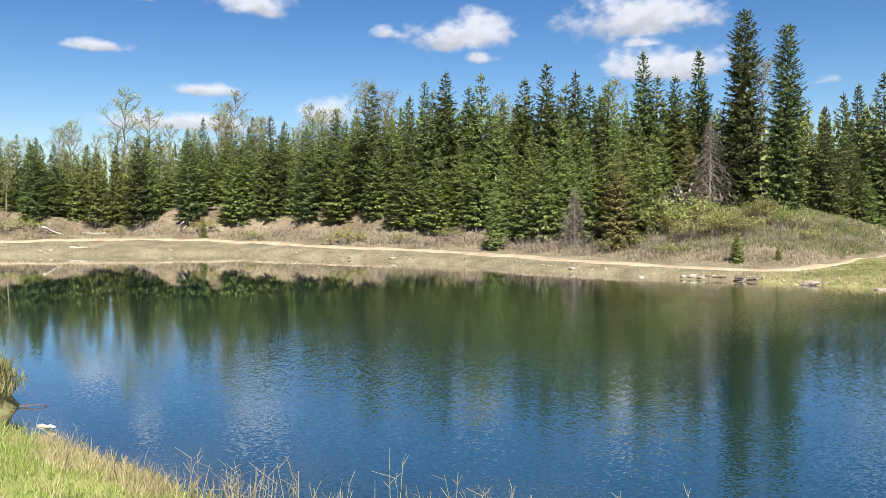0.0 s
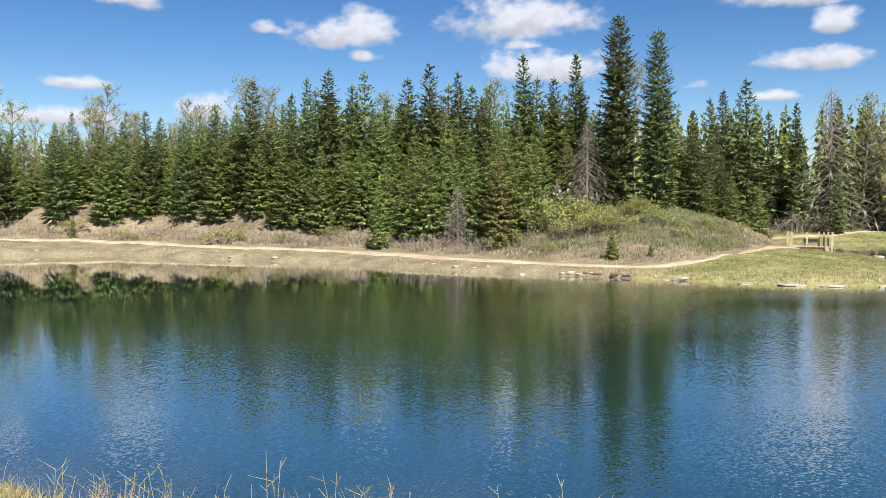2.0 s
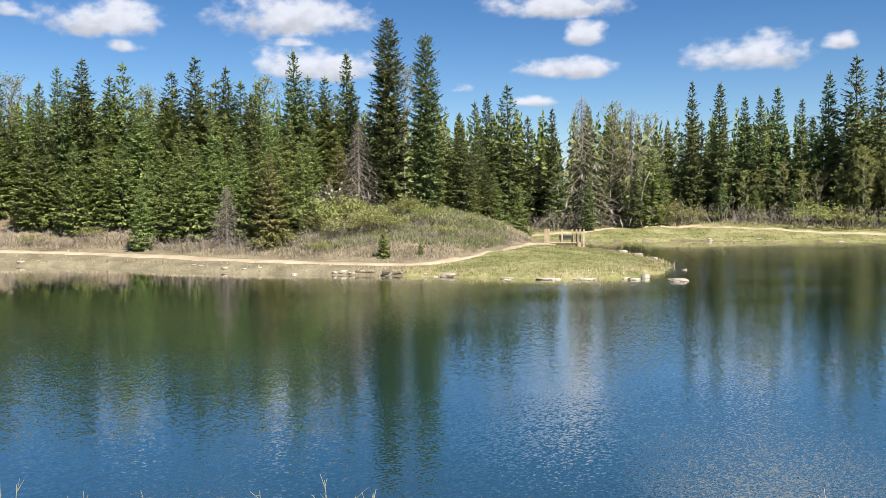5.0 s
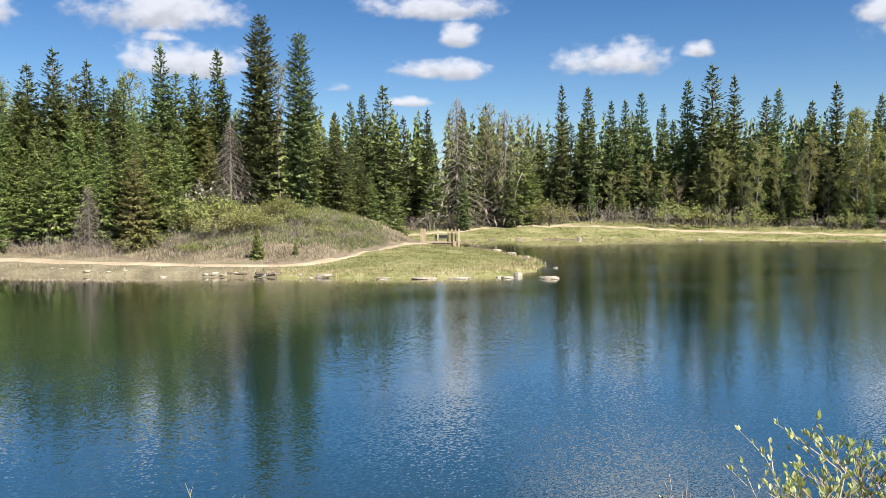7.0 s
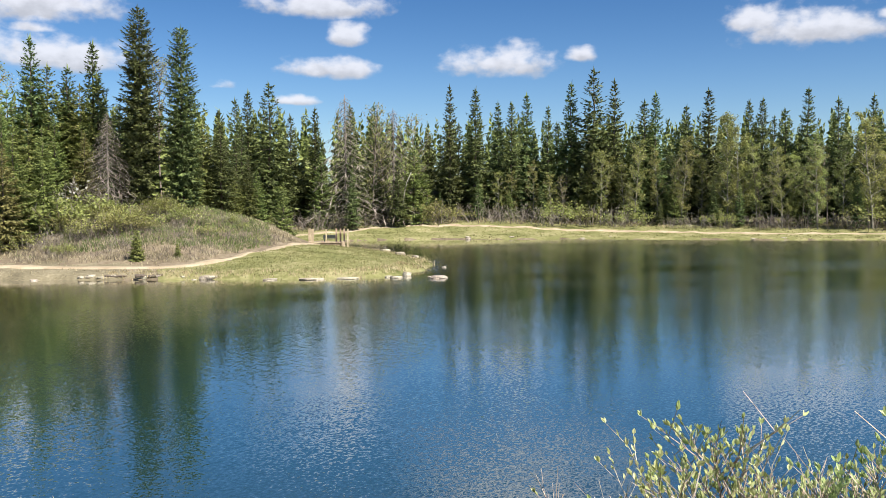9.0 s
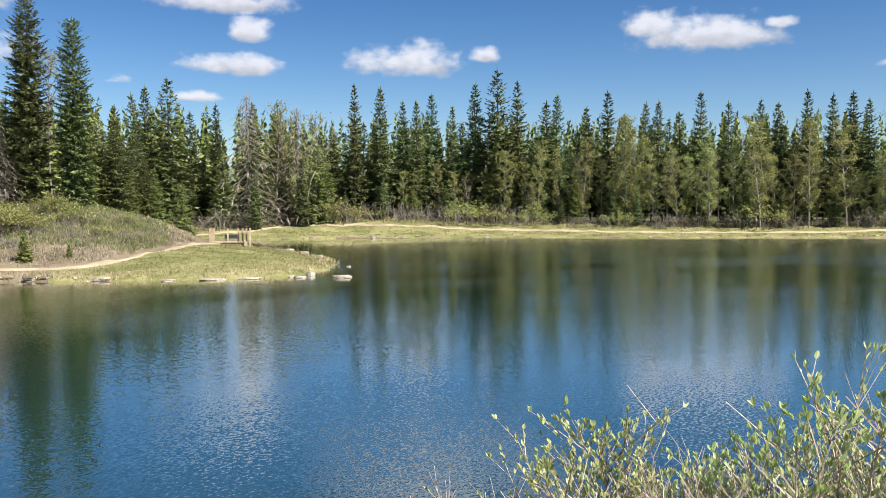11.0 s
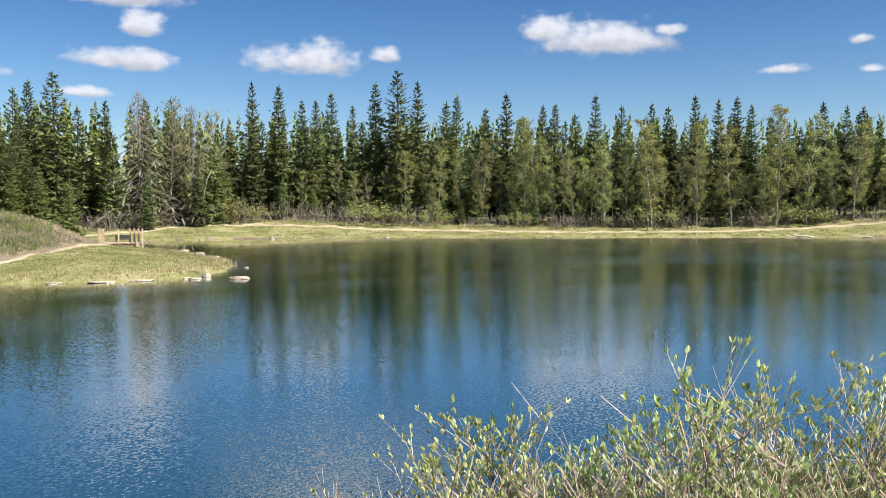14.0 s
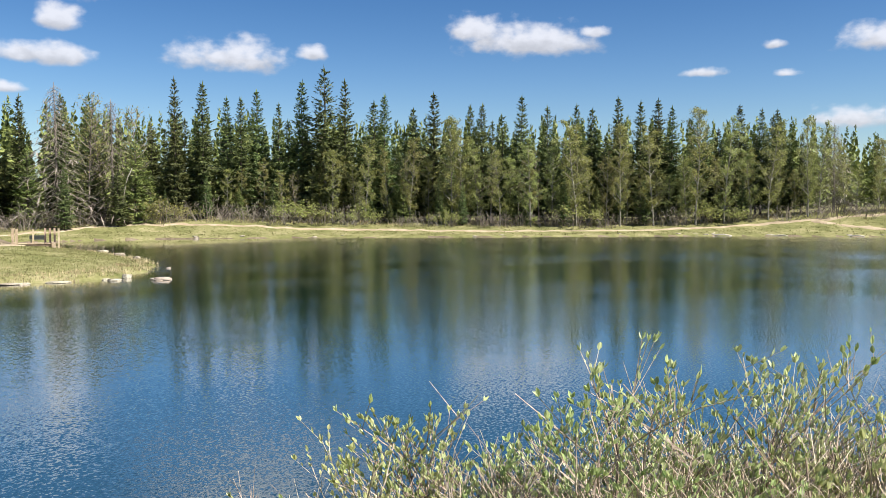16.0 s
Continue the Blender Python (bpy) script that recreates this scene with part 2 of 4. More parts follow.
def water_material():
    m = bpy.data.materials.new("pond_water")
    m.use_nodes = True
    n, l = m.node_tree.nodes, m.node_tree.links
    b = n["Principled BSDF"]
    b.inputs["Roughness"].default_value = 0.02
    b.inputs["IOR"].default_value = 2.3
    b.inputs["Coat Weight"].default_value, b.inputs["Coat Roughness"].default_value, b.inputs["Coat IOR"].default_value = 1.0, 0.02, 2.1
    tc = n.new("ShaderNodeTexCoord")

    def tex(scale, detail, sx, sy, rot, out=0):
        mp = n.new("ShaderNodeMapping")
        mp.inputs["Scale"].default_value, mp.inputs["Rotation"].default_value = (sx, sy, 1), (0, 0, radians(rot))
        l.new(tc.outputs["Object"], mp.inputs[0])
        q = n.new("ShaderNodeTexNoise")
        q.inputs["Scale"].default_value, q.inputs["Detail"].default_value = scale, detail
        l.new(mp.outputs[0], q.inputs["Vector"])
        return q.outputs[out]

    def ranged(value, a, b, c, d):
        q = n.new("ShaderNodeMapRange")
        q.interpolation_type = "SMOOTHSTEP"
        for k, v in (("From Min", a), ("From Max", b), ("To Min", c), ("To Max", d)):
            q.inputs[k].default_value = v
        l.new(value, q.inputs["Value"])
        return q.outputs[0]

    def calc(op, p, q):
        o = n.new("ShaderNodeMath")
        o.operation = op
        for k, v in enumerate((p, q)):
            if isinstance(v, (int, float)):
                o.inputs[k].default_value = v
            else:
                l.new(v, o.inputs[k])
        return o.outputs[0]

    def vec(op, p, q):
        o = n.new("ShaderNodeVectorMath")
        o.operation = op
        for k, v in enumerate((p, q)):
            if isinstance(v, tuple):
                o.inputs[k].default_value = v
            elif isinstance(v, float):
                o.inputs["Scale"].default_value = v
            elif op == "SCALE" and k == 1:
                l.new(v, o.inputs["Scale"])
            else:
                l.new(v, o.inputs[k])
        return o.outputs[0]

    sp = n.new("ShaderNodeSeparateXYZ")
    l.new(tc.outputs["Object"], sp.inputs[0])
    # the wooded bluff keeps the wind off the water below it, the near bank off its bay
    open_water = ranged(calc("SUBTRACT", sp.outputs[1], calc("MULTIPLY", sp.outputs[0], 0.45)), 30, 48, 1.0, 0.18)
    bay = ranged(sp.outputs[0], -8.5, -2.0, 0.3, 1.0)
    patches = ranged(tex(0.07, 3, 1, 1.7, 20), 0.36, 0.6, 0.55, 1.0)
    gust = calc("MULTIPLY", calc("MULTIPLY", patches, open_water), bay)
    # wavelets: the slopes themselves are noise, long ones and short ones
    slope = vec("ADD", vec("SCALE", vec("SUBTRACT", tex(13.0, 2, 1, 1.25, -25, 1), (0.5, 0.5, 0.5)), 0.22), vec("SCALE", vec("SUBTRACT", tex(26.0, 1, 1, 1.2, 15, 1), (0.5, 0.5, 0.5)), 0.12))
    slope = vec("MULTIPLY", vec("SCALE", slope, gust), (1.0, 1.0, 0.0))
    # farther out the wind has more hold
    reach = n.new("ShaderNodeVectorMath")
    reach.operation = "LENGTH"
    l.new(tc.outputs["Object"], reach.inputs[0])
    slope = vec("SCALE", slope, ranged(reach.outputs["Value"], 45, 90, 1.0, 1.9))
    # tilt added to the normals towards the near bank: far water mirrors higher trees
    away = vec("MULTIPLY", vec("NORMALIZE", tc.outputs["Object"], (0.0, 0.0, 0.0)), (-1.0, -1.0, 0.0))
    slope = vec("ADD", slope, vec("SCALE", away, calc("MULTIPLY", gust, ranged(reach.outputs["Value"], 20, 90, 0.0, 0.05))))
    nor = vec("NORMALIZE", vec("ADD", slope, (0.0, 0.0, 1.0)), (0.0, 0.0, 0.0))
    l.new(nor, b.inputs["Normal"])
    l.new(nor, b.inputs["Coat Normal"])
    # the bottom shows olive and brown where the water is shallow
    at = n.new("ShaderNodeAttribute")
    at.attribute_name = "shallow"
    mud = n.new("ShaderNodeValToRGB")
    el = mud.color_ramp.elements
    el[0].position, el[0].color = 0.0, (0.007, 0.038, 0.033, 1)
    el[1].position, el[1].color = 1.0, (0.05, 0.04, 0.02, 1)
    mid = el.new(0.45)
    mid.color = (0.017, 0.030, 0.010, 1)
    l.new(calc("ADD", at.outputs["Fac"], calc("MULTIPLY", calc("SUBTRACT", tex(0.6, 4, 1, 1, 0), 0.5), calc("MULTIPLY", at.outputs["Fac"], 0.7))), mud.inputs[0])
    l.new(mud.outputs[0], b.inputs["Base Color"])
    return m


M_WATER = water_material()


# ---- building helpers ----
def mesh_ob(name, verts, faces, mat, smooth=False):
    me = bpy.data.meshes.new(name)
    me.from_pydata([tuple(v) for v in verts] if not isinstance(verts, np.ndarray) else verts.tolist(), [], faces if isinstance(faces, list) else faces.tolist())
    me.materials.append(mat)
    if smooth:
        me.polygons.foreach_set("use_smooth", [True] * len(me.polygons))
    me.update()
    return new(name, me)


def part(name, geo, mat, parent, label="", smooth=False):
    ob = mesh_ob(name, geo[0], geo[1], mat, smooth)
    ob.parent = parent
    return tagged(ob, label)


class Geo:
    """Collects vertices and faces of one mesh."""

    def __init__(self):
        self.v, self.f = [], []

    def tube(self, pts, radii, sides=5):
        base = len(self.v)
        up = Vector((0.31, 0.2, 1)).normalized()
        for i, p in enumerate(pts):
            d = (Vector(pts[min(i + 1, len(pts) - 1)]) - Vector(pts[max(i - 1, 0)])).normalized()
            s = d.cross(up)
            s = s.normalized() if s.length > 0.05 else Vector((1, 0, 0))
            u = s.cross(d)
            for k in range(sides):
                a = 2 * math.pi * k / sides
                self.v.append(tuple(Vector(p) + (s * math.cos(a) + u * math.sin(a)) * radii[i]))
        for i in range(len(pts) - 1):
            for k in range(sides):
                k2 = (k + 1) % sides
                self.f.append((base + i * sides + k, base + i * sides + k2, base + (i + 1) * sides + k2, base + (i + 1) * sides + k))
        self.f.append(tuple(base + k for k in reversed(range(sides))))
        self.f.append(tuple(base + (len(pts) - 1) * sides + k for k in range(sides)))

    def blade(self, p, d, side, wid):
        """A leaf-shaped quad from p along d."""
        b = len(self.v)
        m = p + d * 0.45
        self.v += [tuple(p), tuple(m + side * wid), tuple(p + d), tuple(m - side * wid)]
        self.f.append((b, b + 1, b + 2, b + 3))

    def spray(self, p, d, side, wid):
        """A pointed spray of needles: widest a little way out from p, ending at p + d."""
        b = len(self.v)
        m = p + d * 0.2
        self.v += [tuple(m + side * wid), tuple(p + d), tuple(m - side * wid)]
        self.f.append((b, b + 1, b + 2))

    def box(self, c, s, turn=0.0, lean=0.0):
        b = len(self.v)
        m = Matrix.Rotation(turn, 3, "Z") @ Matrix.Rotation(lean, 3, "X")
        for dx in (-0.5, 0.5):
            for dy in (-0.5, 0.5):
                for dz in (-0.5, 0.5):
                    self.v.append(tuple(Vector(c) + m @ Vector((dx * s[0], dy * s[1], dz * s[2]))))
        for q in ((0, 1, 3, 2), (4, 6, 7, 5), (0, 4, 5, 1), (2, 3, 7, 6), (0, 2, 6, 4), (1, 5, 7, 3)):
            self.f.append(tuple(b + i for i in q))

    @property
    def pair(self):
        return self.v, self.f


def polar(a, d):
    return d * math.sin(radians(a)), d * math.cos(radians(a))


# ---- the lie of the land ----
SHORE_A = [(-90, 70), (-60, 74), (-40, 83), (-27.5, 84), (-15, 80.5), (-7, 70), (0.6, 63), (10, 54), (16, 51.6), (23, 49.7), (28, 48.7),
           (33, 49.2), (35.5, 51), (37.2, 55.5), (37.7, 60), (36.4, 66), (34.5, 73), (32.6, 79.5), (31.6, 83), (30, 89), (27.5, 97), (24, 103), (18, 112), (5, 260), (-10, 700), (-60, 900), (-110, 700)]
SHORE_B = [(18, 116), (22, 111), (26, 107), (29, 102), (31.5, 101), (33.5, 105), (38, 107), (48, 108), (58, 109), (65, 113), (75, 121), (84, 127), (100, 128), (120, 100),
           (140, 60), (160, 700), (90, 900), (50, 900), (18, 700), (12, 260)]
SHORE_C = [(-90, 60), (-62, 42), (-45, 28), (-34, 22.4), (-29.5, 21), (-26.6, 20.4), (-26.1, 19.8), (-26.6, 19.1), (-29.5, 18.4), (-30.5, 17.9), (-28, 17.4), (-24.4, 15.7), (-21.5, 14.2), (-18.8, 13.0), (-14.3, 11.6),
           (-10.7, 10.8), (-6, 10.2), (0, 9.8), (8, 9.7), (30, 9.7), (55, 9.6), (75, 10), (95, 13), (115, 25), (130, 50), (150, 80), (180, 300), (-130, 300), (-100, 120)]


def inside_distance(poly, x, y):
    """Signed distance to a shore given in polar points: plus on land."""
    pts = np.array([polar(a, d) for a, d in poly])
    best = np.full(x.shape, 1e9)
    ins = np.zeros(x.shape, bool)
    for (x0, y0), (x1, y1) in zip(pts, np.roll(pts, -1, 0)):
        ex, ey = x1 - x0, y1 - y0
        k = np.clip(((x - x0) * ex + (y - y0) * ey) / (ex * ex + ey * ey), 0, 1)
        best = np.minimum(best, np.hypot(x - x0 - k * ex, y - y0 - k * ey))
        cr = ((y0 > y) != (y1 > y))
        with np.errstate(divide="ignore", invalid="ignore"):
            xx = x0 + (y - y0) / (y1 - y0) * ex
        ins ^= cr & (x < xx)
    return np.where(ins, best, -best)


def smooth(a, b, v):
    k = np.clip((v - a) / (b - a), 0, 1)
    return k * k * (3 - 2 * k)


def wobble(x, y, s):
    return np.sin(x * 1.3 * s + 1.7 * np.sin(y * 0.9 * s)) * 0.5 + np.sin(y * 1.7 * s + 2.1 * np.sin(x * 0.7 * s + 1)) * 0.5


def height(x, y):
    x, y = np.asarray(x, float), np.asarray(y, float)
    az, dist = np.degrees(np.arctan2(x, y)), np.hypot(x, y)
    jag = 0.25 * wobble(x, y, 1.1) + 0.15 * wobble(x, y, 3.1)
    da = inside_distance(SHORE_A, x, y) + jag
    db = inside_distance(SHORE_B, x, y) + jag
    dc = inside_distance(SHORE_C, x, y) + jag * 0.5
    rough = 0.10 * wobble(x, y, 0.8) + 0.06 * wobble(x, y, 2.3)
    slope = np.interp(az, [-30, -10, 5, 16, 24, 30], [0.13, 0.13, 0.1, 0.05, 0.06, 0.10])
    hill = np.interp(az, [-40, -27, -23, -20, -17, -12, -4, 3, 9, 14, 19, 23, 26, 28.5, 31], [2.6, 2.4, 1.6, 0.6, 2.9, 3.5, 3.0, 2.0, 2.1, 2.8, 3.2, 3.0, 1.9, 0.8, 0.1])
    run = np.interp(az, [-20, 8, 16, 22, 26], [6, 8, 15, 14, 8])
    foot = np.interp(az, [-20, -12, 0, 14, 23, 26, 28.5], [9, 7.5, 7, 7, 8, 10, 12.5])
    behind = dist - np.interp(az, [10, 16, 20.5, 23.2, 25.9, 28.4, 29.9, 32], [57.8, 55, 53.6, 55, 59.5, 67.5, 76.5, 90])
    turn = smooth(12, 16, az)
    rise = (1 - turn) * smooth(foot, foot + run, da) + turn * (0.5 * smooth(1.5, 19, behind) + 0.5 * np.clip((behind - 1.5) / 17.5, 0, 1)) * smooth(0.5, 4, da)
    za = 0.3 * (1 - np.exp(-np.maximum(da, 0) / 0.4)) + slope * np.clip(da, 0, 9) + hill * rise + rough * smooth(1, 8, da)
    za = np.where(da > 0, za, np.maximum(-1.6, da * 0.35))
    top = np.interp(az, [18, 31, 36, 41, 48, 58, 70, 75, 80, 86, 95], [0.8, 0.7, 1.4, 1.7, 1.2, 0.8, 1.0, 1.7, 2.6, 3.2, 3.4])
    zb = 0.3 * (1 - np.exp(-np.maximum(db, 0) / 0.4)) + top * smooth(0, 14, db) + 0.03 * np.clip(db - 6, 0, 60) + rough * smooth(1, 8, db)
    zb = np.where(db > 0, zb, np.maximum(-1.6, db * 0.35))
    zc = 0.45 * (1 - np.exp(-np.maximum(dc, 0) / 0.35)) + 0.185 * np.clip(dc, 0, 10.2) + 0.5 * rough * smooth(0.3, 3, dc)
    zc = zc + 0.55 * np.exp(-((az + 28.2) / 1.6) ** 2 - ((dist - 19.8) / 0.7) ** 2) * (dc > 0)
    zc = np.where(dc > 0, zc, np.maximum(-1.6, dc * 0.3))
    return np.maximum(np.maximum(za, zb), zc)


def ground_z(x, y):
    return float(height(np.array([x]), np.array([y]))[0])


# ---- ground, water, paths ----
def build_ground():
    az = np.concatenate([np.arange(-180, -42, 5.0), np.arange(-42, 92, 0.45), np.arange(92, 180, 5.0)])
    rad = np.concatenate([np.arange(0.4, 20, 0.3), np.arange(20, 44, 1.2), np.arange(44, 92, 0.5), np.arange(92, 140, 0.8), 140 * 1.16 ** np.arange(0, 22)])
    A, Rr = np.meshgrid(np.radians(az), rad, indexing="ij")
    x, y = Rr * np.sin(A), Rr * np.cos(A)
    z = height(x.ravel(), y.ravel()).reshape(x.shape)
    na, nr = x.shape
    verts = np.stack([x, y, z], -1).reshape(-1, 3)
    i, j = np.meshgrid(np.arange(na), np.arange(nr - 1), indexing="ij")
    i2 = (i + 1) % na
    faces = np.stack([i * nr + j, i2 * nr + j, i2 * nr + j + 1, i * nr + j + 1], -1).reshape(-1, 4)
    centre = len(verts)
    verts = np.vstack([verts, [[0, 0, ground_z(0.01, 0.01)]]])
    caps = [(centre, int(((k + 1) % na) * nr), int(k * nr)) for k in range(na)]
    ob = mesh_ob("ground", verts, faces.tolist() + caps, M_GROUND, True)
    me = ob.data
    me.materials.append(M_SAGE)
    me.materials.append(M_GRASS)
    me.materials.append(M_VERGE)
    c = verts[faces].mean(1)
    a, d = np.degrees(np.arctan2(c[:, 0], c[:, 1])), np.hypot(c[:, 0], c[:, 1])
    ji = 1.5 * wobble(c[:, 0], c[:, 1], 1.7)
    idx = np.zeros(len(c), int)
    inb = inside_distance(SHORE_B, c[:, 0], c[:, 1]) > 0
    idx[inb] = 1
    pen = (d < 90) & (a > 20) & (d + ji < np.interp(a, [20, 23.2, 25.9, 28.6, 30], [53.5, 55, 59, 68, 78])) & (d > 40)
    idx[pen | ((a > 30) & (d < 92) & (d > 40))] = 1
    da = inside_distance(SHORE_A, c[:, 0], c[:, 1])
    idx[(da > -1) & (da + ji * 0.5 < 5.0) & (a + ji < 19)] = 3
    idx[d < 35] = 2
    idx[(d > 18.3) & (d < 35) & (a < -25)] = 1
    idx[c[:, 2] < -0.2] = 0
    me.polygons.foreach_set("material_index", np.concatenate([idx, np.full(na, 2)]).astype("int32"))
    return tagged(ob, "uneven grassy and bare earth ground rising from the pond", "ground", kind="structure")


build_ground()
def build_water():
    az = np.concatenate([np.arange(-180, -42, 6.0), np.arange(-42, 92, 1.0), np.arange(92, 180, 6.0)])
    rad = np.concatenate([np.arange(7, 24, 0.7), np.arange(24, 140, 1.5), 140 * 1.3 ** np.arange(0, 7)])
    A, Rr = np.meshgrid(np.radians(az), rad, indexing="ij")
    x, y = (Rr * np.sin(A)).ravel(), (Rr * np.cos(A)).ravel()
    na, nr = A.shape
    i, j = np.meshgrid(np.arange(na), np.arange(nr - 1), indexing="ij")
    i2 = (i + 1) % na
    faces = np.stack([i * nr + j, i2 * nr + j, i2 * nr + j + 1, i * nr + j + 1], -1).reshape(-1, 4)
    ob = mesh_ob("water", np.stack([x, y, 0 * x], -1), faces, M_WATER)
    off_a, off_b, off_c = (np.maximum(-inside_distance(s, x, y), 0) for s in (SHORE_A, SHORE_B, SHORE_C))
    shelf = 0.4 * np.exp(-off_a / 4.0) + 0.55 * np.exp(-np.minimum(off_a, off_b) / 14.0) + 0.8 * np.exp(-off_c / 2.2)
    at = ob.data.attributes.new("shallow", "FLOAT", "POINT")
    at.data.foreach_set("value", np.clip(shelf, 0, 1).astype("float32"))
    return ob


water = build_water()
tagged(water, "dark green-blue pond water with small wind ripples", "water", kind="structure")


def strip(name, line, width, mat, label):
    """A worn path draped on the ground along polar points."""
    pts = [Vector(polar(a, d)) for a, d in line]
    dense = []
    for i in range(len(pts) - 1):
        p0, p1, p2, p3 = pts[max(i - 1, 0)], pts[i], pts[i + 1], pts[min(i + 2, len(pts) - 1)]
        n = max(2, int((p2 - p1).length / 0.8))
        for k in range(n):
            t = k / n
            dense.append(0.5 * (2 * p1 + (p2 - p0) * t + (2 * p0 - 5 * p1 + 4 * p2 - p3) * t * t + (3 * p1 - p0 - 3 * p2 + p3) * t ** 3))
    dense.append(pts[-1])
    v, f = [], []
    for i, p in enumerate(dense):
        d = (dense[min(i + 1, len(dense) - 1)] - dense[max(i - 1, 0)]).normalized()
        s = Vector((d.y, -d.x))
        w = width * (0.5 + 0.08 * math.sin(i * 0.9) + 0.06 * math.sin(i * 2.3))
        for o, dz in ((-1.2, -0.1), (-0.9, 0.06), (0, 0.075), (0.9, 0.06), (1.2, -0.1)):
            q = p + s * w * o
            v.append((q.x, q.y, ground_z(q.x, q.y) + dz))
        if i:
            b = 5 * (i - 1)
            f += [(b + k, b + k + 1, b + k + 6, b + k + 5) for k in range(4)]
    return tagged(mesh_ob(name, v, f, mat, True), label, "path", kind="structure")


PATH_A = [(-55, 86), (-40, 89), (-27.4, 89.5), (-15, 86), (-7, 74.8), (0.6, 67.4), (10, 57.8), (16, 55), (20.5, 53.6), (23.2, 55), (25.9, 59.5), (28.4, 67.5), (29.9, 76.5)]
PATH_B = [(27.5, 108), (29.5, 109.5), (32.4, 113), (36, 116), (42, 115.5), (50, 114.5), (58, 115), (66, 119), (73, 126), (79, 132), (84, 138), (92, 150)]
strip("path", PATH_A, 1.0, M_PATH, "pale worn gravel footpath along the bank")
strip("path", PATH_B, 0.95, M_PATH, "pale worn gravel footpath behind the pond")
strip("path", [(79.5, 132), (82, 131), (85, 131), (90, 133)], 1.1, M_PATH, "pale side path on the grassy rise")

rng = random.Random(5)


# ---- trees ----
def spruce(name, high, ratio, whorls, needle, label, seed, bare=0.0, ragged=0.25, full=0.76):
    r = random.Random(seed)
    tree = tagged(new(name), label, "tree", "spruces round the pond")
    trunk, crown = Geo(), Geo()
    rad = high * ratio
    n = 7
    bend = [(r.uniform(-0.06, 0.06), r.uniform(-0.06, 0.06)) for _ in range(n + 1)]
    trunk.tube([(bend[i][0], bend[i][1], high * 0.97 * i / n - (0.4 if i == 0 else 0)) for i in range(n + 1)], [high * 0.014 * (1 - 0.93 * i / n) for i in range(n + 1)], 6)
    for w in range(whorls):
        k = (w + r.random() * 0.5) / whorls
        z = high * (bare + (1 - bare) * (0.03 + 0.97 * k ** 0.92))
        reach = rad * ((1 - k) ** full * 0.98 + 0.02) * (1 + 0.5 * ragged * math.sin(w * 1.9 + seed))
        if k < 0.12:
            reach *= 0.75 + 2 * k
        count = 5 + int(4 * (1 - k)) + r.randint(0, 2)
        start = r.random() * 6.3
        for c in range(count):
            a = start + 6.283 * c / count + r.uniform(-0.3, 0.3)
            ln = max(0.12, reach * r.uniform(1 - ragged * 1.2, 1 + ragged * 0.4))
            z0 = z + r.uniform(-0.12, 0.12)
            out_d = Vector((math.cos(a), math.sin(a), 0))
            acr = Vector((-math.sin(a), math.cos(a), 0))
            drop = (0.38 - 0.55 * k) * r.uniform(0.6, 1.2) * ln
            pts = [Vector((0, 0, z0)) + out_d * ln * s + Vector((0, 0, -drop * s + 0.22 * ln * s * s * s)) for s in (0, 0.35, 0.7, 1.0)]
            if c % 8 == 0:
                trunk.tube([pts[0], pts[2]], [0.03, 0.012], 3)
            steps = max(3, min(8, int(ln / 0.2)))
            lay = (Vector((0, 0, 1)) + out_d * r.uniform(0.3, 0.8)).normalized()
            for q in range(steps):
                s = 0.2 + 0.8 * (q + r.random() * 0.6) / steps
                seg = min(2, int(s * 3))
                p = pts[seg].lerp(pts[seg + 1], min(1, s * 3 - seg))
                fw = (pts[seg + 1] - pts[seg]).normalized()
                size = (0.13 + 0.10 * (1 - k) + 0.30 * ln * (1.08 - s)) * r.uniform(0.75, 1.25)
                nrm = (lay + Vector((r.gauss(0, 0.35), r.gauss(0, 0.35), 0))).normalized()
                for sg in (-1, 1):
                    d = (fw * r.uniform(0.6, 1.1) + acr * sg * r.uniform(0.4, 0.9) + Vector((0, 0, r.uniform(-0.5, 0.0)))).normalized() * size
                    crown.spray(p, d, d.cross(nrm).normalized(), size * r.uniform(0.2, 0.3))
                d = (fw * 0.5 + acr * r.uniform(-0.4, 0.4) + Vector((0, 0, -0.9))).normalized() * size * 0.75
                crown.spray(p, d, d.cross(out_d + acr * r.uniform(-0.6, 0.6)).normalized(), size * 0.24)
            crown.blade(pts[2], (pts[3] - pts[2]) * 1.5, acr, 0.07)
    for q in range(5):
        crown.blade(Vector((0, 0, high * (0.93 + 0.01 * q))), Vector((r.uniform(-0.1, 0.1), r.uniform(-0.1, 0.1), high * 0.06)), Vector((math.cos(q), math.sin(q), 0)), 0.05)
    part("trunk", trunk.pair, M_BARK, tree)
    part("crown", crown.pair, needle, tree)
    return tree


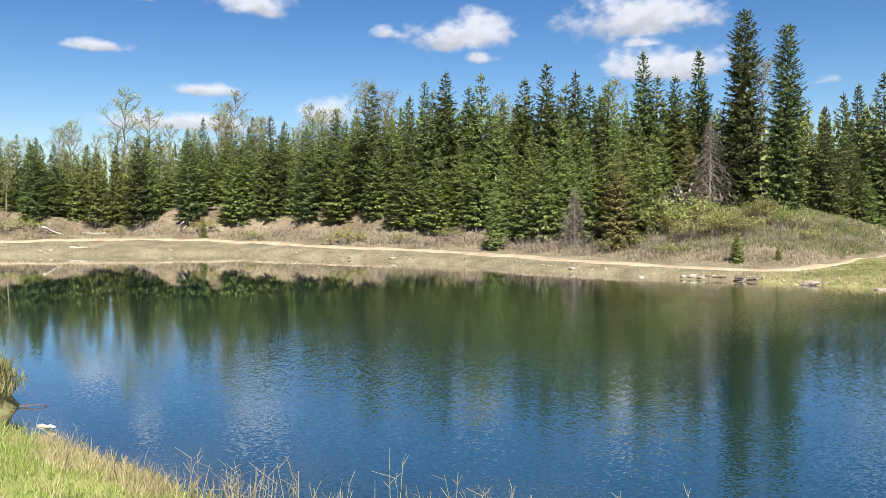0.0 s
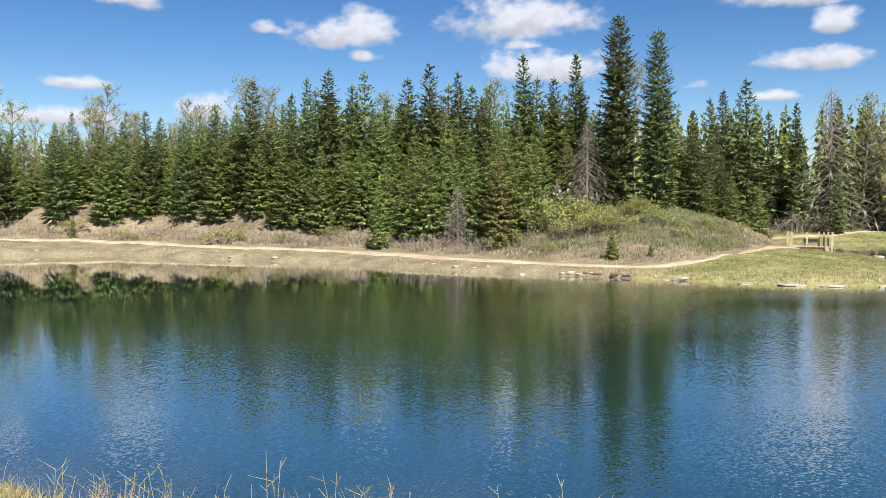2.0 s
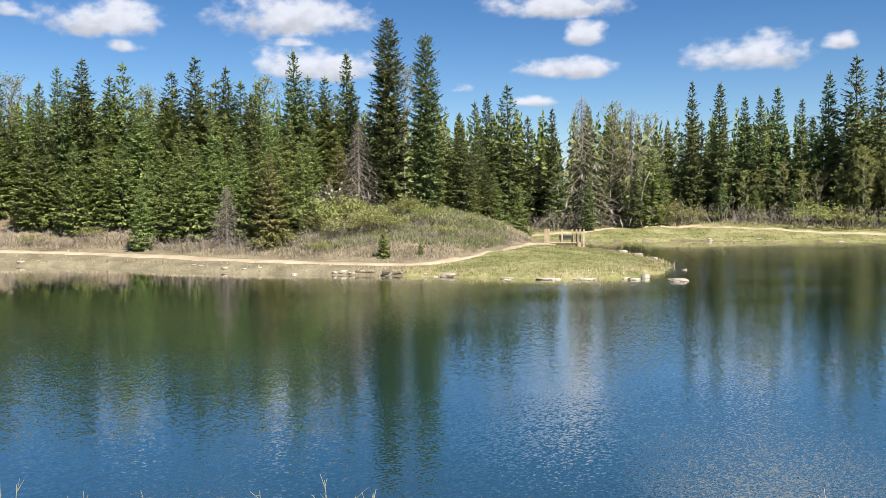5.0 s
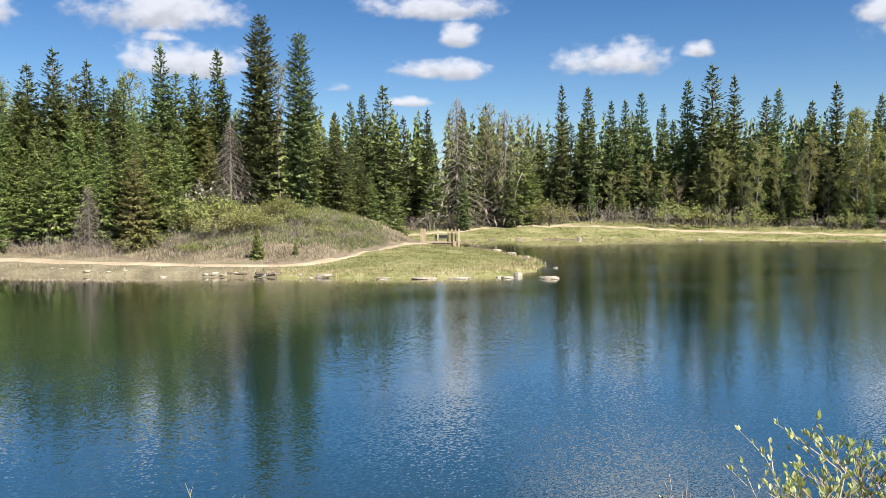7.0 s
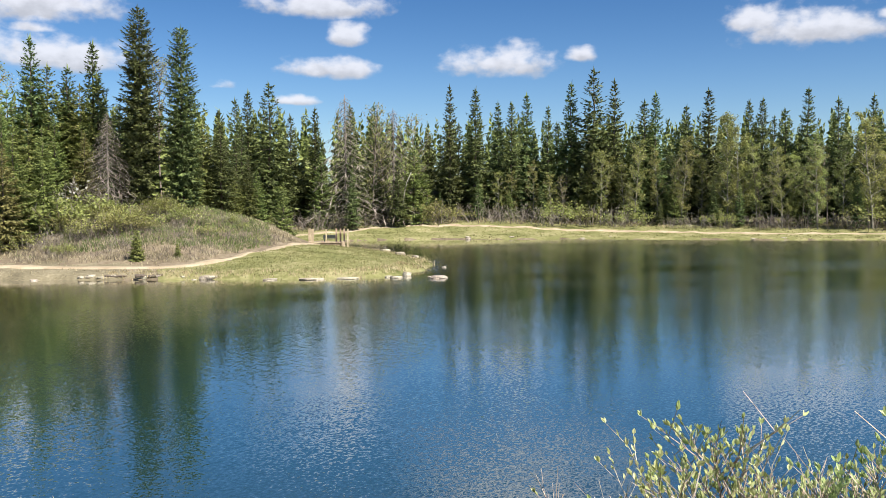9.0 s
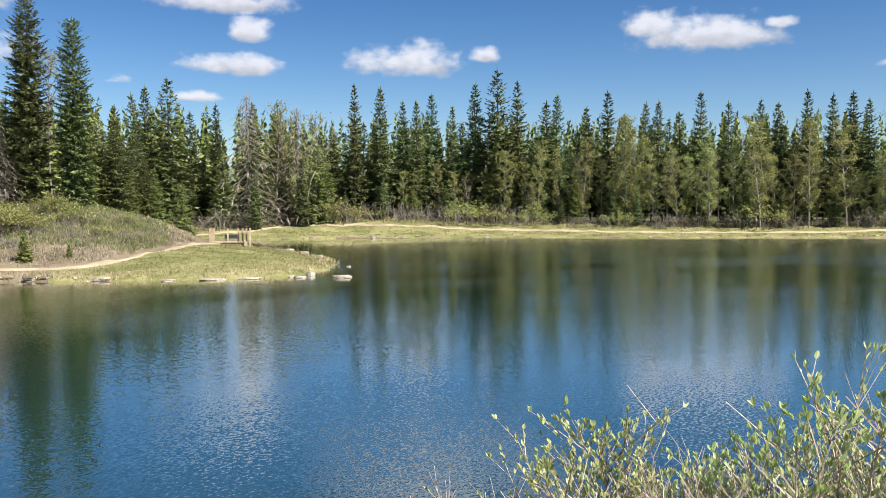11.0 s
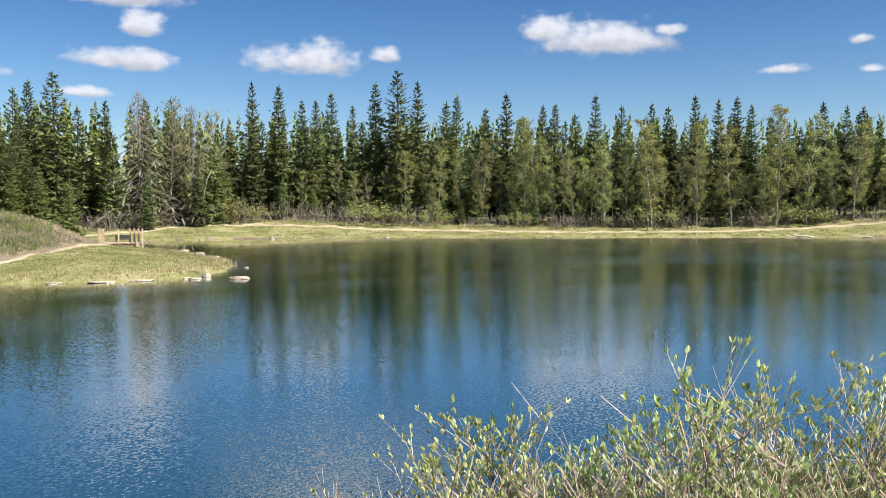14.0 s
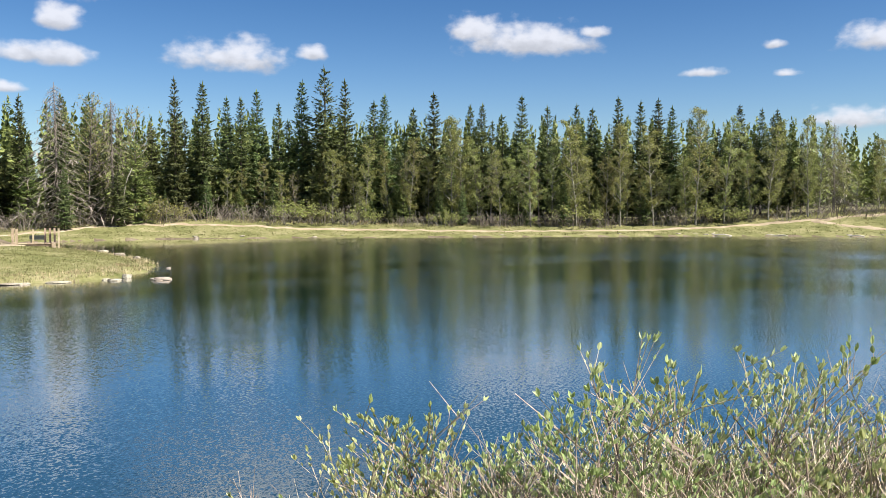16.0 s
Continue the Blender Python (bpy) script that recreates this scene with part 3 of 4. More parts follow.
def broadleaf(name, high, spread, leaves, label, seed, leaf_mat, bark, category="tree", group="leafing aspens", leaf=0.13, first=0.3):
    r = random.Random(seed)
    tree = tagged(new(name), label, category, group)
    wood, crown = Geo(), Geo()
    lean = (r.uniform(-0.05, 0.05), r.uniform(-0.05, 0.05))

    def at(k):
        return Vector((lean[0] * high * k + 0.12 * math.sin(k * 5 + seed), lean[1] * high * k + 0.1 * math.sin(k * 4 + 1), high * k))

    wood.tube([at(i / 8) - Vector((0, 0, 0.4 if i == 0 else 0)) for i in range(9)], [high * 0.0085 * (1 - 0.88 * i / 8) for i in range(9)], 6)
    tips = []
    limbs = 22
    for i in range(limbs):
        k = first + (0.97 - first) * (i + r.random()) / limbs
        a = i * 2.4 + r.uniform(-0.5, 0.5)
        ln = high * spread * (0.35 + 0.9 * math.sin(math.pi * min(1, (k - first) / (1 - first) * 0.85 + 0.12))) * r.uniform(0.6, 1.15)
        d = Vector((math.cos(a), math.sin(a), r.uniform(0.5, 1.1))).normalized()
        p0 = at(k)
        p1 = p0 + d * ln * 0.5
        p2 = p1 + (d + Vector((0, 0, 0.4))).normalized() * ln * 0.5
        wood.tube([p0, p1, p2], [high * 0.0042, high * 0.003, 0.008], 4)
        for _ in range(4):
            s = r.uniform(0.3, 1.0)
            q0 = p0.lerp(p2, s)
            q1 = q0 + Vector((r.uniform(-1, 1), r.uniform(-1, 1), r.uniform(0.1, 1))).normalized() * ln * r.uniform(0.25, 0.5)
            wood.tube([q0, q1], [0.014, 0.006], 3)
            tips.append((q0, q1))
        tips.append((p1, p2))
    for _ in range(leaves):
        q0, q1 = r.choice(tips)
        p = q0.lerp(q1, r.uniform(0.1, 1.1)) + Vector((r.gauss(0, 0.13), r.gauss(0, 0.13), r.gauss(0, 0.12)))
        d = Vector((r.uniform(-1, 1), r.uniform(-1, 1), r.uniform(-0.6, 0.9))).normalized() * leaf * r.uniform(0.7, 1.4)
        crown.spray(p, d, d.cross(Vector((r.uniform(-1, 1), r.uniform(-1, 1), 1))).normalized(), leaf * 0.5)
    part("trunk", wood.pair, bark, tree)
    if leaves:
        part("crown", crown.pair, leaf_mat, tree)
    return tree


def dead_spruce(name, high, ratio, label, seed):
    r = random.Random(seed)
    tree = tagged(new(name), label, "tree", "dead spruces")
    trunk, twigs = Geo(), Geo()
    trunk.tube([(0, 0, -0.3), (0.05, 0.03, high * 0.5), (0.1, 0, high)], [high * 0.013, high * 0.008, 0.015], 6)
    for i in range(230):
        k = 0.08 + 0.9 * i / 230
        a = i * 2.399
        ln = high * ratio * ((1 - k) ** 0.8 + 0.06) * r.uniform(0.6, 1.2)
        o = Vector((math.cos(a), math.sin(a), 0))
        p0 = Vector((0.08 * k, 0, high * k))
        p1 = p0 + o * ln + Vector((0, 0, -0.45 * ln))
        twigs.tube([p0, p1], [0.02, 0.006], 3)
        for _ in range(5):
            s = p0.lerp(p1, r.uniform(0.3, 1))
            d = (o * 0.6 + Vector((r.uniform(-0.8, 0.8), r.uniform(-0.8, 0.8), r.uniform(-0.9, 0.1)))).normalized() * (0.25 + 0.25 * ln)
            twigs.blade(s, d, d.cross(Vector((0, 0.2, 1))).normalized(), 0.014 + 0.008 * ln)
    part("trunk", trunk.pair, M_DEAD, tree)
    part("branchwork", twigs.pair, M_DEAD, tree)
    return tree


def thicket(name, high, wide, stems, leaves, label, seed, leaf_mat, twig_mat=M_DEAD):
    """A many-stemmed bush: bare twigs and, where it has them, small leaves."""
    r = random.Random(seed)
    bush = tagged(new(name), label, "bush", "bushes on the bank")
    wood, crown = Geo(), Geo()
    for i in range(stems):
        a, o = r.random() * 6.283, r.random() ** 0.6
        p0 = Vector((math.cos(a) * o * wide * 0.35, math.sin(a) * o * wide * 0.35, -0.1))
        h = high * r.uniform(0.55, 1.0) * (1.05 - 0.45 * o)
        p2 = p0 + Vector((math.cos(a) * o * wide * 0.45, math.sin(a) * o * wide * 0.45, h))
        p1 = p0.lerp(p2, 0.5) + Vector((r.uniform(-0.1, 0.1), r.uniform(-0.1, 0.1), 0.1 * h))
        wood.tube([p0, p1, p2], [0.015, 0.010, 0.005], 3)
        for _ in range(5):
            q = p1.lerp(p2, r.random())
            d = Vector((r.uniform(-1, 1), r.uniform(-1, 1), r.uniform(0.2, 1.2))).normalized() * high * r.uniform(0.1, 0.25)
            wood.blade(q, d, d.cross(Vector((0.3, 0.2, 1))).normalized(), 0.012)
            for _ in range(leaves):
                p = q + d * r.random() + Vector((r.gauss(0, 0.1), r.gauss(0, 0.1), r.gauss(0, 0.1)))
                e = Vector((r.uniform(-1, 1), r.uniform(-1, 1), r.uniform(-0.4, 1))).normalized() * r.uniform(0.1, 0.2)
                crown.blade(p, e, e.cross(Vector((r.uniform(-1, 1), 0.3, 1))).normalized(), 0.05)
    part("branchwork", wood.pair, twig_mat, bush)
    if leaves:
        part("foliage", crown.pair, leaf_mat, bush)
    return bush


AWAY = pose(0, -60, -30)
WIDE = [spruce("spruce_tree", 10, 0.26, 28, M_NEEDLE, "full green spruce with drooping branches down to the ground", s) for s in (1, 2, 3, 4)]
MID = [spruce("spruce_tree", 10, 0.185, 33, M_NEEDLE_DARK, "dark green pointed spruce in the forest edge", s, 0.04, 0.28, 0.66) for s in (5, 6, 7)]
SLIM = [spruce("spruce_tree", 10, 0.13, 40, M_NEEDLE_DARK, "tall slim dark spruce with a ragged narrow crown", s, 0.08, 0.35, 0.6) for s in (8, 9, 10)]
GIANT = [spruce("spruce_tree", 14, 0.122, 78, M_NEEDLE_DARK, "tall old spruce standing above the others on the mound", s, 0.02, 0.34, 0.3) for s in (11, 12)]
ASPEN_HILL = [broadleaf("aspen_tree", 10, 0.17, 1700, "slender aspen with grey trunk and tiny fresh leaves on the hill", s, M_LEAF, M_DEAD, first=0.3, leaf=0.12) for s in (24, 25)]
ASPEN = [broadleaf("aspen_tree", 10, 0.185, 3700, "slender aspen with pale trunk and fresh sparse leaves", s, M_LEAF, M_PALE_BARK, first=f, leaf=0.12) for s, f in ((21, 0.12), (22, 0.05), (23, 0.1))]
BARE = [broadleaf("aspen_tree", 10, 0.16, 700, "nearly bare grey aspen just coming into leaf", s, M_LEAF, M_DEAD, first=0.3) for s in (31, 32)]
DEAD = [dead_spruce("dead_spruce", 10, 0.34, "dead grey spruce with bare drooping twigs", s) for s in (41, 42)]
GREY_BUSH = [thicket("bush", 1.6, 2.2, 34, 0, "bare grey-brown brush at the foot of the trees", s, M_LEAF) for s in (51, 52)]
GREEN_BUSH = [thicket("bush", 1.8, 2.4, 30, 5, "yellow-green leafing bush on the bank", s, M_LEAF) for s in (53, 54)]
used = {}


def put(kinds, a, d, tip=None, high=None, sink=0.0):
    """Sets a tree at azimuth and distance; tip: elevation of its top seen from the eye, in degrees."""
    x, y = polar(a, d)
    z = ground_z(x, y) - 0.05 - sink
    src = kinds[rng.randrange(len(kinds))]
    own = max(v.co.z for v in src.children[0].data.vertices) if src.name not in used else used[src.name][0]
    if tip is not None:
        high = EYE + d * math.tan(radians(tip)) - z
    s = high / own
    m = pose(x, y, z, 0, 0, rng.uniform(0, 360))
    if src.name not in used:
        used[src.name] = (own,)
        src.matrix_basis = m @ Matrix.Diagonal((s, s, s, 1))
        return src
    ob = copy_thing(src, m)
    fat = rng.uniform(0.82, 1.22)
    ob.scale = (s * fat, s * fat, s)
    return ob


# tops that stand out against the sky: azimuth, distance, elevation of the tip
TOPS_LEFT = [(-25.6, 96, 4.2), (-24.3, 98, 4.1), (-11.3, 90, 6.3), (-7.1, 86, 6.8), (-2.2, 80, 7.7), (-1.2, 82, 8.7), (0.15, 84, 9.3), (2.5, 84, 9.2), (6.8, 80, 9.8),
             (5.4, 82, 8.8), (8.7, 82, 9.2), (13.0, 78, 10.4), (15.0, 80, 8.8), (-4.7, 84, 8.5), (10.3, 74, 7.6), (-9.0, 86, 5.6), (-16.5, 92, 5.3), (-19.5, 94, 4.7)]
for a, d, e in TOPS_LEFT:
    put(MID + WIDE[:1], a, d, e)
put(SLIM, 16.45, 79, 10.3)
for a, d, e, k in ((19.15, 74, 12.55, 0), (21.65, 73, 11.5, 1)):
    put([GIANT[k]], a, d, e)
TOPS_MIDDLE = [(24.9, 118, 7.2), (25.7, 119, 7.7), (27.05, 118, 8.3), (30.0, 121, 6.7), (32.3, 119, 6.9), (33.9, 121, 7.0), (25.3, 100, 5.6), (23.9, 96, 6.4), (28.4, 122, 6.2)]
for a, d, e in TOPS_MIDDLE:
    put(SLIM + MID, a, d, e)
TOPS_RIGHT = [(38.9, 122, 8.2), (40.6, 123, 8.0), (42.1, 125, 7.1), (43.0, 124, 7.1), (44.0, 126, 7.6), (45.4, 125, 6.8), (46.9, 126, 8.3), (48.35, 124, 9.2), (49.7, 125, 8.4),
              (51.6, 126, 7.0), (52.3, 127, 7.5), (54.2, 128, 6.6), (55.6, 127, 7.6), (58.0, 129, 6.8), (58.8, 129, 6.9), (60.1, 131, 6.2), (61.4, 129, 7.4), (63.1, 132, 6.7), (65.0, 132, 6.8),
              (66.0, 134, 6.5), (67.7, 133, 7.2), (69.1, 135, 6.9), (70.2, 136, 7.0), (71.1, 137, 6.5), (75.2, 140, 6.5), (76.5, 141, 6.2), (77.4, 142, 6.1)]
for a, d, e in TOPS_RIGHT:
    put(SLIM + MID[:1], a, d, e)
for a, d, e in ((-20.1, 97, 7.6), (-18.6, 98, 6.5), (-23.5, 99, 5.6), (-14.0, 94, 7.0), (-12.8, 95, 6.5), (-4.9, 88, 8.6), (-3.6, 88, 8.0), (-8.3, 90, 6.8), (3.6, 88, 7.8), (11.3, 84, 8.7), (20.4, 84, 9.6)):
    put(ASPEN_HILL + BARE[:1], a, d + 9, e)
for a, d, e in ((51.0, 120, 4.4), (56.7, 121, 6.0), (57.3, 122, 5.0), (62.0, 121, 4.6), (65.0, 123, 5.7), (72.7, 128, 6.4), (70.0, 127, 5.3), (79.2, 134, 5.6), (79.9, 136, 5.3), (83.2, 145, 4.1), (84.5, 146, 4.3),
                (60.0, 121, 4.1), (67.8, 124, 5.4), (74.4, 130, 5.8), (77.0, 132, 5.4), (54.0, 121, 4.6), (48.8, 120, 3.8), (58.5, 122, 4.4), (86.0, 147, 4.0), (89.0, 146, 4.6)):
    put(ASPEN, a, d, e)
for a, d, e in ((32.0, 118, 7.2), (33.8, 119, 7.0), (35.2, 120, 6.4), (36.6, 119, 6.2), (34.6, 119, 5.8)):
    put(BARE + DEAD[:1], a, d, e)
for a, d, e in ((17.2, 71.0, 5.8), (80.7, 141, 4.9), (8.7, 66, 1.4)):
    put(DEAD, a, d, e)

# the body of the wooded hill, front row first
for i in range(32):
    a = -29 + 42.5 * (i + rng.uniform(-0.3, 0.3)) / 31
    base = np.interp(a, [-29, -20, -15, -7, 0.6, 10, 14], [98, 95, 92, 82, 75, 65.5, 66])
    put(WIDE, a, base + rng.uniform(-1, 1.5) + (3.0 if a < -3 else 0.8), high=rng.uniform(6.0, 8.5) if a < 6 else rng.uniform(7, 9))
for row, (n, back, lo, hi) in enumerate(((30, 5, 8, 10.5), (28, 10, 9, 12), (24, 17, 10, 13))):
    for i in range(n):
        a = -30 + 48 * (i + rng.uniform(-0.4, 0.4)) / (n - 1)
        base = np.interp(a, [-29, -20, -15, -7, 0.6, 10, 18], [100, 97.5, 95, 85, 76.5, 66.5, 72]) + back
        cap = np.interp(a, [-29, -20, -12, -6, 0, 6, 12, 18], [8, 10, 10.5, 11, 12.5, 12.5, 12.5, 10.0])
        put(WIDE + MID[:1], a, base + rng.uniform(-2, 2), high=min(cap, rng.uniform(lo, hi)) * rng.uniform(0.82, 1.0))
for i in range(16):
    put(ASPEN_HILL + BARE[:1], -28 + 30 * (i + rng.random()) / 16, rng.uniform(97, 108), high=rng.uniform(9, 13) if i > 6 else rng.uniform(8, 11))
# the close second rank under the skyline
for i in range(44):
    a = -27 + 44 * (i + rng.uniform(-0.4, 0.4)) / 43
    rim = np.interp(a, [-27, -20, -12, -7, -2, 2, 7, 12, 17], [4.2, 4.9, 6.0, 6.9, 8.2, 9.0, 9.2, 9.2, 9.2])
    d = np.interp(a, [-27, -12, 0, 17], [98, 91, 83, 78]) + rng.uniform(-2, 3)
    if a < -8 and i % 3 == 0:
        put(ASPEN_HILL, a, d + 10, rim * rng.uniform(0.98, 1.15))
    else:
        put(MID + WIDE, a, d, rim * rng.uniform(0.74, 0.96))
# right of the mound to the inlet
for i in range(16):
    put(MID + WIDE[:2], 22.8 + 14.5 * (i + rng.uniform(-0.4, 0.4)) / 15, rng.uniform(112, 124) if i > 3 else rng.uniform(88, 99), high=rng.uniform(6, 11))
for i in range(8):
    put(WIDE, 22.6 + 5.5 * i / 7 + rng.uniform(-0.3, 0.3), 87 + i * 1.5 + rng.uniform(-1, 3), high=rng.uniform(4, 8))
# the wood behind the pond
for i in range(62):
    a = 37 + 42 * (i + rng.uniform(-0.4, 0.4)) / 61
    put(SLIM + MID, a, np.interp(a, [37, 60, 80], [124, 129, 142]) + rng.uniform(-1, 8), high=rng.uniform(10.5, 16))
for i in range(58):
    a = 37 + 50 * ((i + rng.uniform(-0.4, 0.4)) / 57) ** 0.8
    d = np.interp(a, [37, 58, 65, 80, 90], [121, 121.5, 124, 137, 143]) + rng.uniform(-1, 3)
    put(ASPEN * 2 + BARE + MID[1:2], a, d, high=rng.uniform(4.5, 9) if a < 46 else rng.uniform(6.5, 11.5))
for i in range(24):
    a = 37 + 44 * (i + rng.uniform(-0.4, 0.4)) / 23
    d = np.interp(a, [37, 58, 65, 80], [119.5, 120.5, 123, 136]) + rng.uniform(-0.5, 2)
    put(BARE + MID if i % 3 else WIDE, a, d, high=rng.uniform(3.5, 7.5))
for i in range(60):
    a = 22 + 65 * (i + rng.uniform(-0.4, 0.4)) / 59
    d = np.interp(a, [22, 28, 33, 58, 65, 80, 90], [98, 112, 117, 119.5, 122, 134, 141])
    put(GREY_BUSH * 3 + GREEN_BUSH[:1], a, d + rng.uniform(-0.5, 2), high=rng.uniform(1.6, 4.0))
for i in range(40):
    a = -29 + 46 * (i + rng.uniform(-0.4, 0.4)) / 39
    d = np.interp(a, [-29, -20, -15, -7, 0.6, 10, 17], [95, 92, 89, 79, 72, 62.5, 64])
    put(GREY_BUSH * 2 + GREEN_BUSH[:1], a, d + rng.uniform(-1.5, 1.5), high=rng.uniform(0.9, 1.9))
for i in range(26):
    put(GREEN_BUSH, 14 + rng.uniform(0, 8), 66 + rng.uniform(-2.5, 4), high=rng.uniform(0.8, 1.7))
put([GREEN_BUSH[0]], 14.5, 67.5, high=3.0)
put([GREEN_BUSH[1]], 15.6, 69, high=2.2)
for i in range(60):
    a = rng.uniform(12, 27)
    put(GREY_BUSH * 2 + GREEN_BUSH[:1], a, np.interp(a, [12, 20, 27], [62, 61, 69]) + rng.uniform(-3, 6), high=rng.uniform(0.4, 0.95))
BROWNED = spruce("spruce_tree", 10, 0.25, 28, M_NEEDLE_BROWN, "olive-brown ailing spruce at the front of the hill", 14)
put([BROWNED], 11.4, 64.5, high=7.4)
put([BROWNED], 15.9, 73.5, high=6.4)
YOUNG = spruce("young_spruce", 2, 0.27, 15, M_NEEDLE_YOUNG, "small light green young spruce on the dry slope", 15)
put([YOUNG], 18.85, 56.5, high=1.95)
put([YOUNG], 21.3, 57, high=1.0)
put([thicket("bush", 1.8, 2.2, 30, 1, "bush with white blossom in front of the spruces", 57, M_BLOSSOM)], 15.2, 71.5, high=3.4)
put([WIDE[2]], -15.6, 87.5, high=2.4)
put([WIDE[3]], 3.5, 67.5, high=5.5)


def far_wood():
    """Distant tree tops behind the first rows, too many to count."""
    g = Geo()
    r = random.Random(77)
    for _ in range(900):
        a = r.uniform(-32, 95)
        d0 = np.interp(a, [-32, 0, 18, 30, 50, 80, 95], [118, 105, 110, 132, 140, 155, 165])
        d = d0 + r.uniform(0, 45)
        x, y = polar(a, d)
        z = ground_z(x, y)
        cap = np.interp(a, [-32, -20, -10, 0, 18, 24, 36, 50, 80, 86, 95], [2.8, 3.6, 4.8, 6.4, 6.4, 6.0, 5.6, 5.6, 5.0, 3.0, 3.0])
        h = EYE + d * math.tan(radians(cap * r.uniform(0.75, 1.12))) - z
        rad = h * r.uniform(0.1, 0.16)
        for q in range(90):
            k = (q + r.random()) / 90
            b = r.random() * 6.283
            o = Vector((math.cos(b), math.sin(b), 0))
            p = Vector((x, y, z + h * k))
            e = (o + Vector((0, 0, r.uniform(-0.5, 0.0)))) * rad * ((1 - k) ** 0.8 + 0.06) * r.uniform(0.8, 1.2)
            g.blade(p, e, e.cross(Vector((r.gauss(0, 1), r.gauss(0, 1), 0.4))).normalized(), 0.025 * h + 0.1)
    ob = mesh_ob("far_woods", *g.pair, M_NEEDLE)
    return tagged(ob, "dense dark spruce woods behind the first trees", "woods", kind="stuff")


far_wood()


# ---- ground cover ----
def tufts(name, spots, blades, high, wide, mat, label, seed, category="grass", near=False):
    """One mesh of many blades round the given spots (x, y, scale)."""
    r = np.random.RandomState(seed)
    sp = np.array(spots)
    z = height(sp[:, 0], sp[:, 1])
    keep = z > 0.03
    sp, z = sp[keep], z[keep]
    n = len(sp) * blades
    x = np.repeat(sp[:, 0], blades) + r.normal(0, 0.16, n) * np.repeat(sp[:, 2], blades)
    y = np.repeat(sp[:, 1], blades) + r.normal(0, 0.16, n) * np.repeat(sp[:, 2], blades)
    h = high * np.repeat(sp[:, 2], blades) * r.uniform(0.45, 1.15, n)
    zz = np.repeat(z, blades) - 0.04
    a = r.uniform(0, 6.283, n)
    le = r.uniform(0.1, 0.75, n) * h
    b = r.uniform(0, 6.283, n)
    w = wide * r.uniform(0.6, 1.4, n)
    base0 = np.stack([x - np.cos(a) * w, y - np.sin(a) * w, zz], -1)
    base1 = np.stack([x + np.cos(a) * w, y + np.sin(a) * w, zz], -1)
    mid = np.stack([x + np.cos(b) * le * 0.35 + np.cos(a) * w * 0.8, y + np.sin(b) * le * 0.35 + np.sin(a) * w * 0.8, zz + h * 0.6], -1)
    tip = np.stack([x + np.cos(b) * le, y + np.sin(b) * le, zz + h * 0.95], -1)
    mid0 = mid - np.stack([np.cos(a) * w * 1.6, np.sin(a) * w * 1.6, 0 * w], -1)
    corners = [base0, base1, mid, tip, mid0] if near else [base0, base1, tip]
    v = np.stack(corners, 1).reshape(-1, 3)
    f = np.arange(n * len(corners)).reshape(-1, len(corners))
    return tagged(mesh_ob(name, v, f, mat), label, category, kind="stuff")


def scatter(n, a0, a1, d0, d1, seed, test=None, lo=0.6, hi=1.3):
    r = random.Random(seed)
    got = []
    while len(got) < n:
        a, k = r.uniform(a0, a1), r.random()
        x, y = polar(a, math.sqrt(d0 * d0 + k * (d1 * d1 - d0 * d0)))
        got.append((x, y, r.uniform(lo, hi)))
    g = np.array(got)
    if test is not None:
        g = g[test(g[:, 0], g[:, 1])]
    return g


def on_path(x, y, line, half):
    pts = [polar(a, d) for a, d in line]
    best = np.full(x.shape, 1e9)
    for (x0, y0), (x1, y1) in zip(pts, pts[1:]):
        ex, ey = x1 - x0, y1 - y0
        k = np.clip(((x - x0) * ex + (y - y0) * ey) / (ex * ex + ey * ey), 0, 1)
        best = np.minimum(best, np.hypot(x - x0 - k * ex, y - y0 - k * ey))
    return best < half


def bluff(x, y):
    d = inside_distance(SHORE_A, x, y)
    az, out_d = np.degrees(np.arctan2(x, y)), np.hypot(x, y)
    past = (az < 18) | (out_d > np.interp(az, [18, 20.5, 23.2, 25.9, 28.4, 29.9], [54.3, 53.6, 55, 59.5, 67.5, 76.5]) + 1.0)
    return (d > 5.5) & (d < 28) & past & ~on_path(x, y, PATH_A, 1.3) & (np.degrees(np.arctan2(x, y)) < 29.3)


def lawn_a(x, y):
    d = inside_distance(SHORE_A, x, y)
    return (d > 0.1) & (d < 14) & ~on_path(x, y, PATH_A, 1.1)


def verge_a(x, y):
    d = inside_distance(SHORE_A, x, y)
    return (d > 0.0) & (d < 7) & ~on_path(x, y, PATH_A, 1.1)


def bank_b(x, y):
    d = inside_distance(SHORE_B, x, y)
    return (d > 0.1) & (d < 16) & ~on_path(x, y, PATH_B, 1.2)


tufts("brush", scatter(9000, -30, 13, 58, 108, 61, bluff), 7, 0.32, 0.026, M_BRUSH, "dry grey-brown brush and dead grass on the bluff", 1, "brush")
tufts("brush", scatter(7500, 12, 30, 54, 84, 62, bluff), 9, 0.27, 0.022, M_BRUSH, "dense brown and greenish brush covering the mound", 2, "brush")
tufts("brush", scatter(3600, 14.5, 27, 60, 80, 63, bluff), 9, 0.34, 0.026, M_SHRUB, "green shoots among the brush on the mound", 3, "brush")
tufts("brush", scatter(2200, 12, 29, 56, 76, 68, bluff), 10, 0.36, 0.018, M_DARKBRUSH, "dark leafless twigs scattered over the mound", 11, "brush")
tufts("brush", scatter(2200, -30, 13, 60, 104, 69, bluff), 9, 0.45, 0.022, M_DARKBRUSH, "dark leafless twigs on the bluff", 12, "brush")
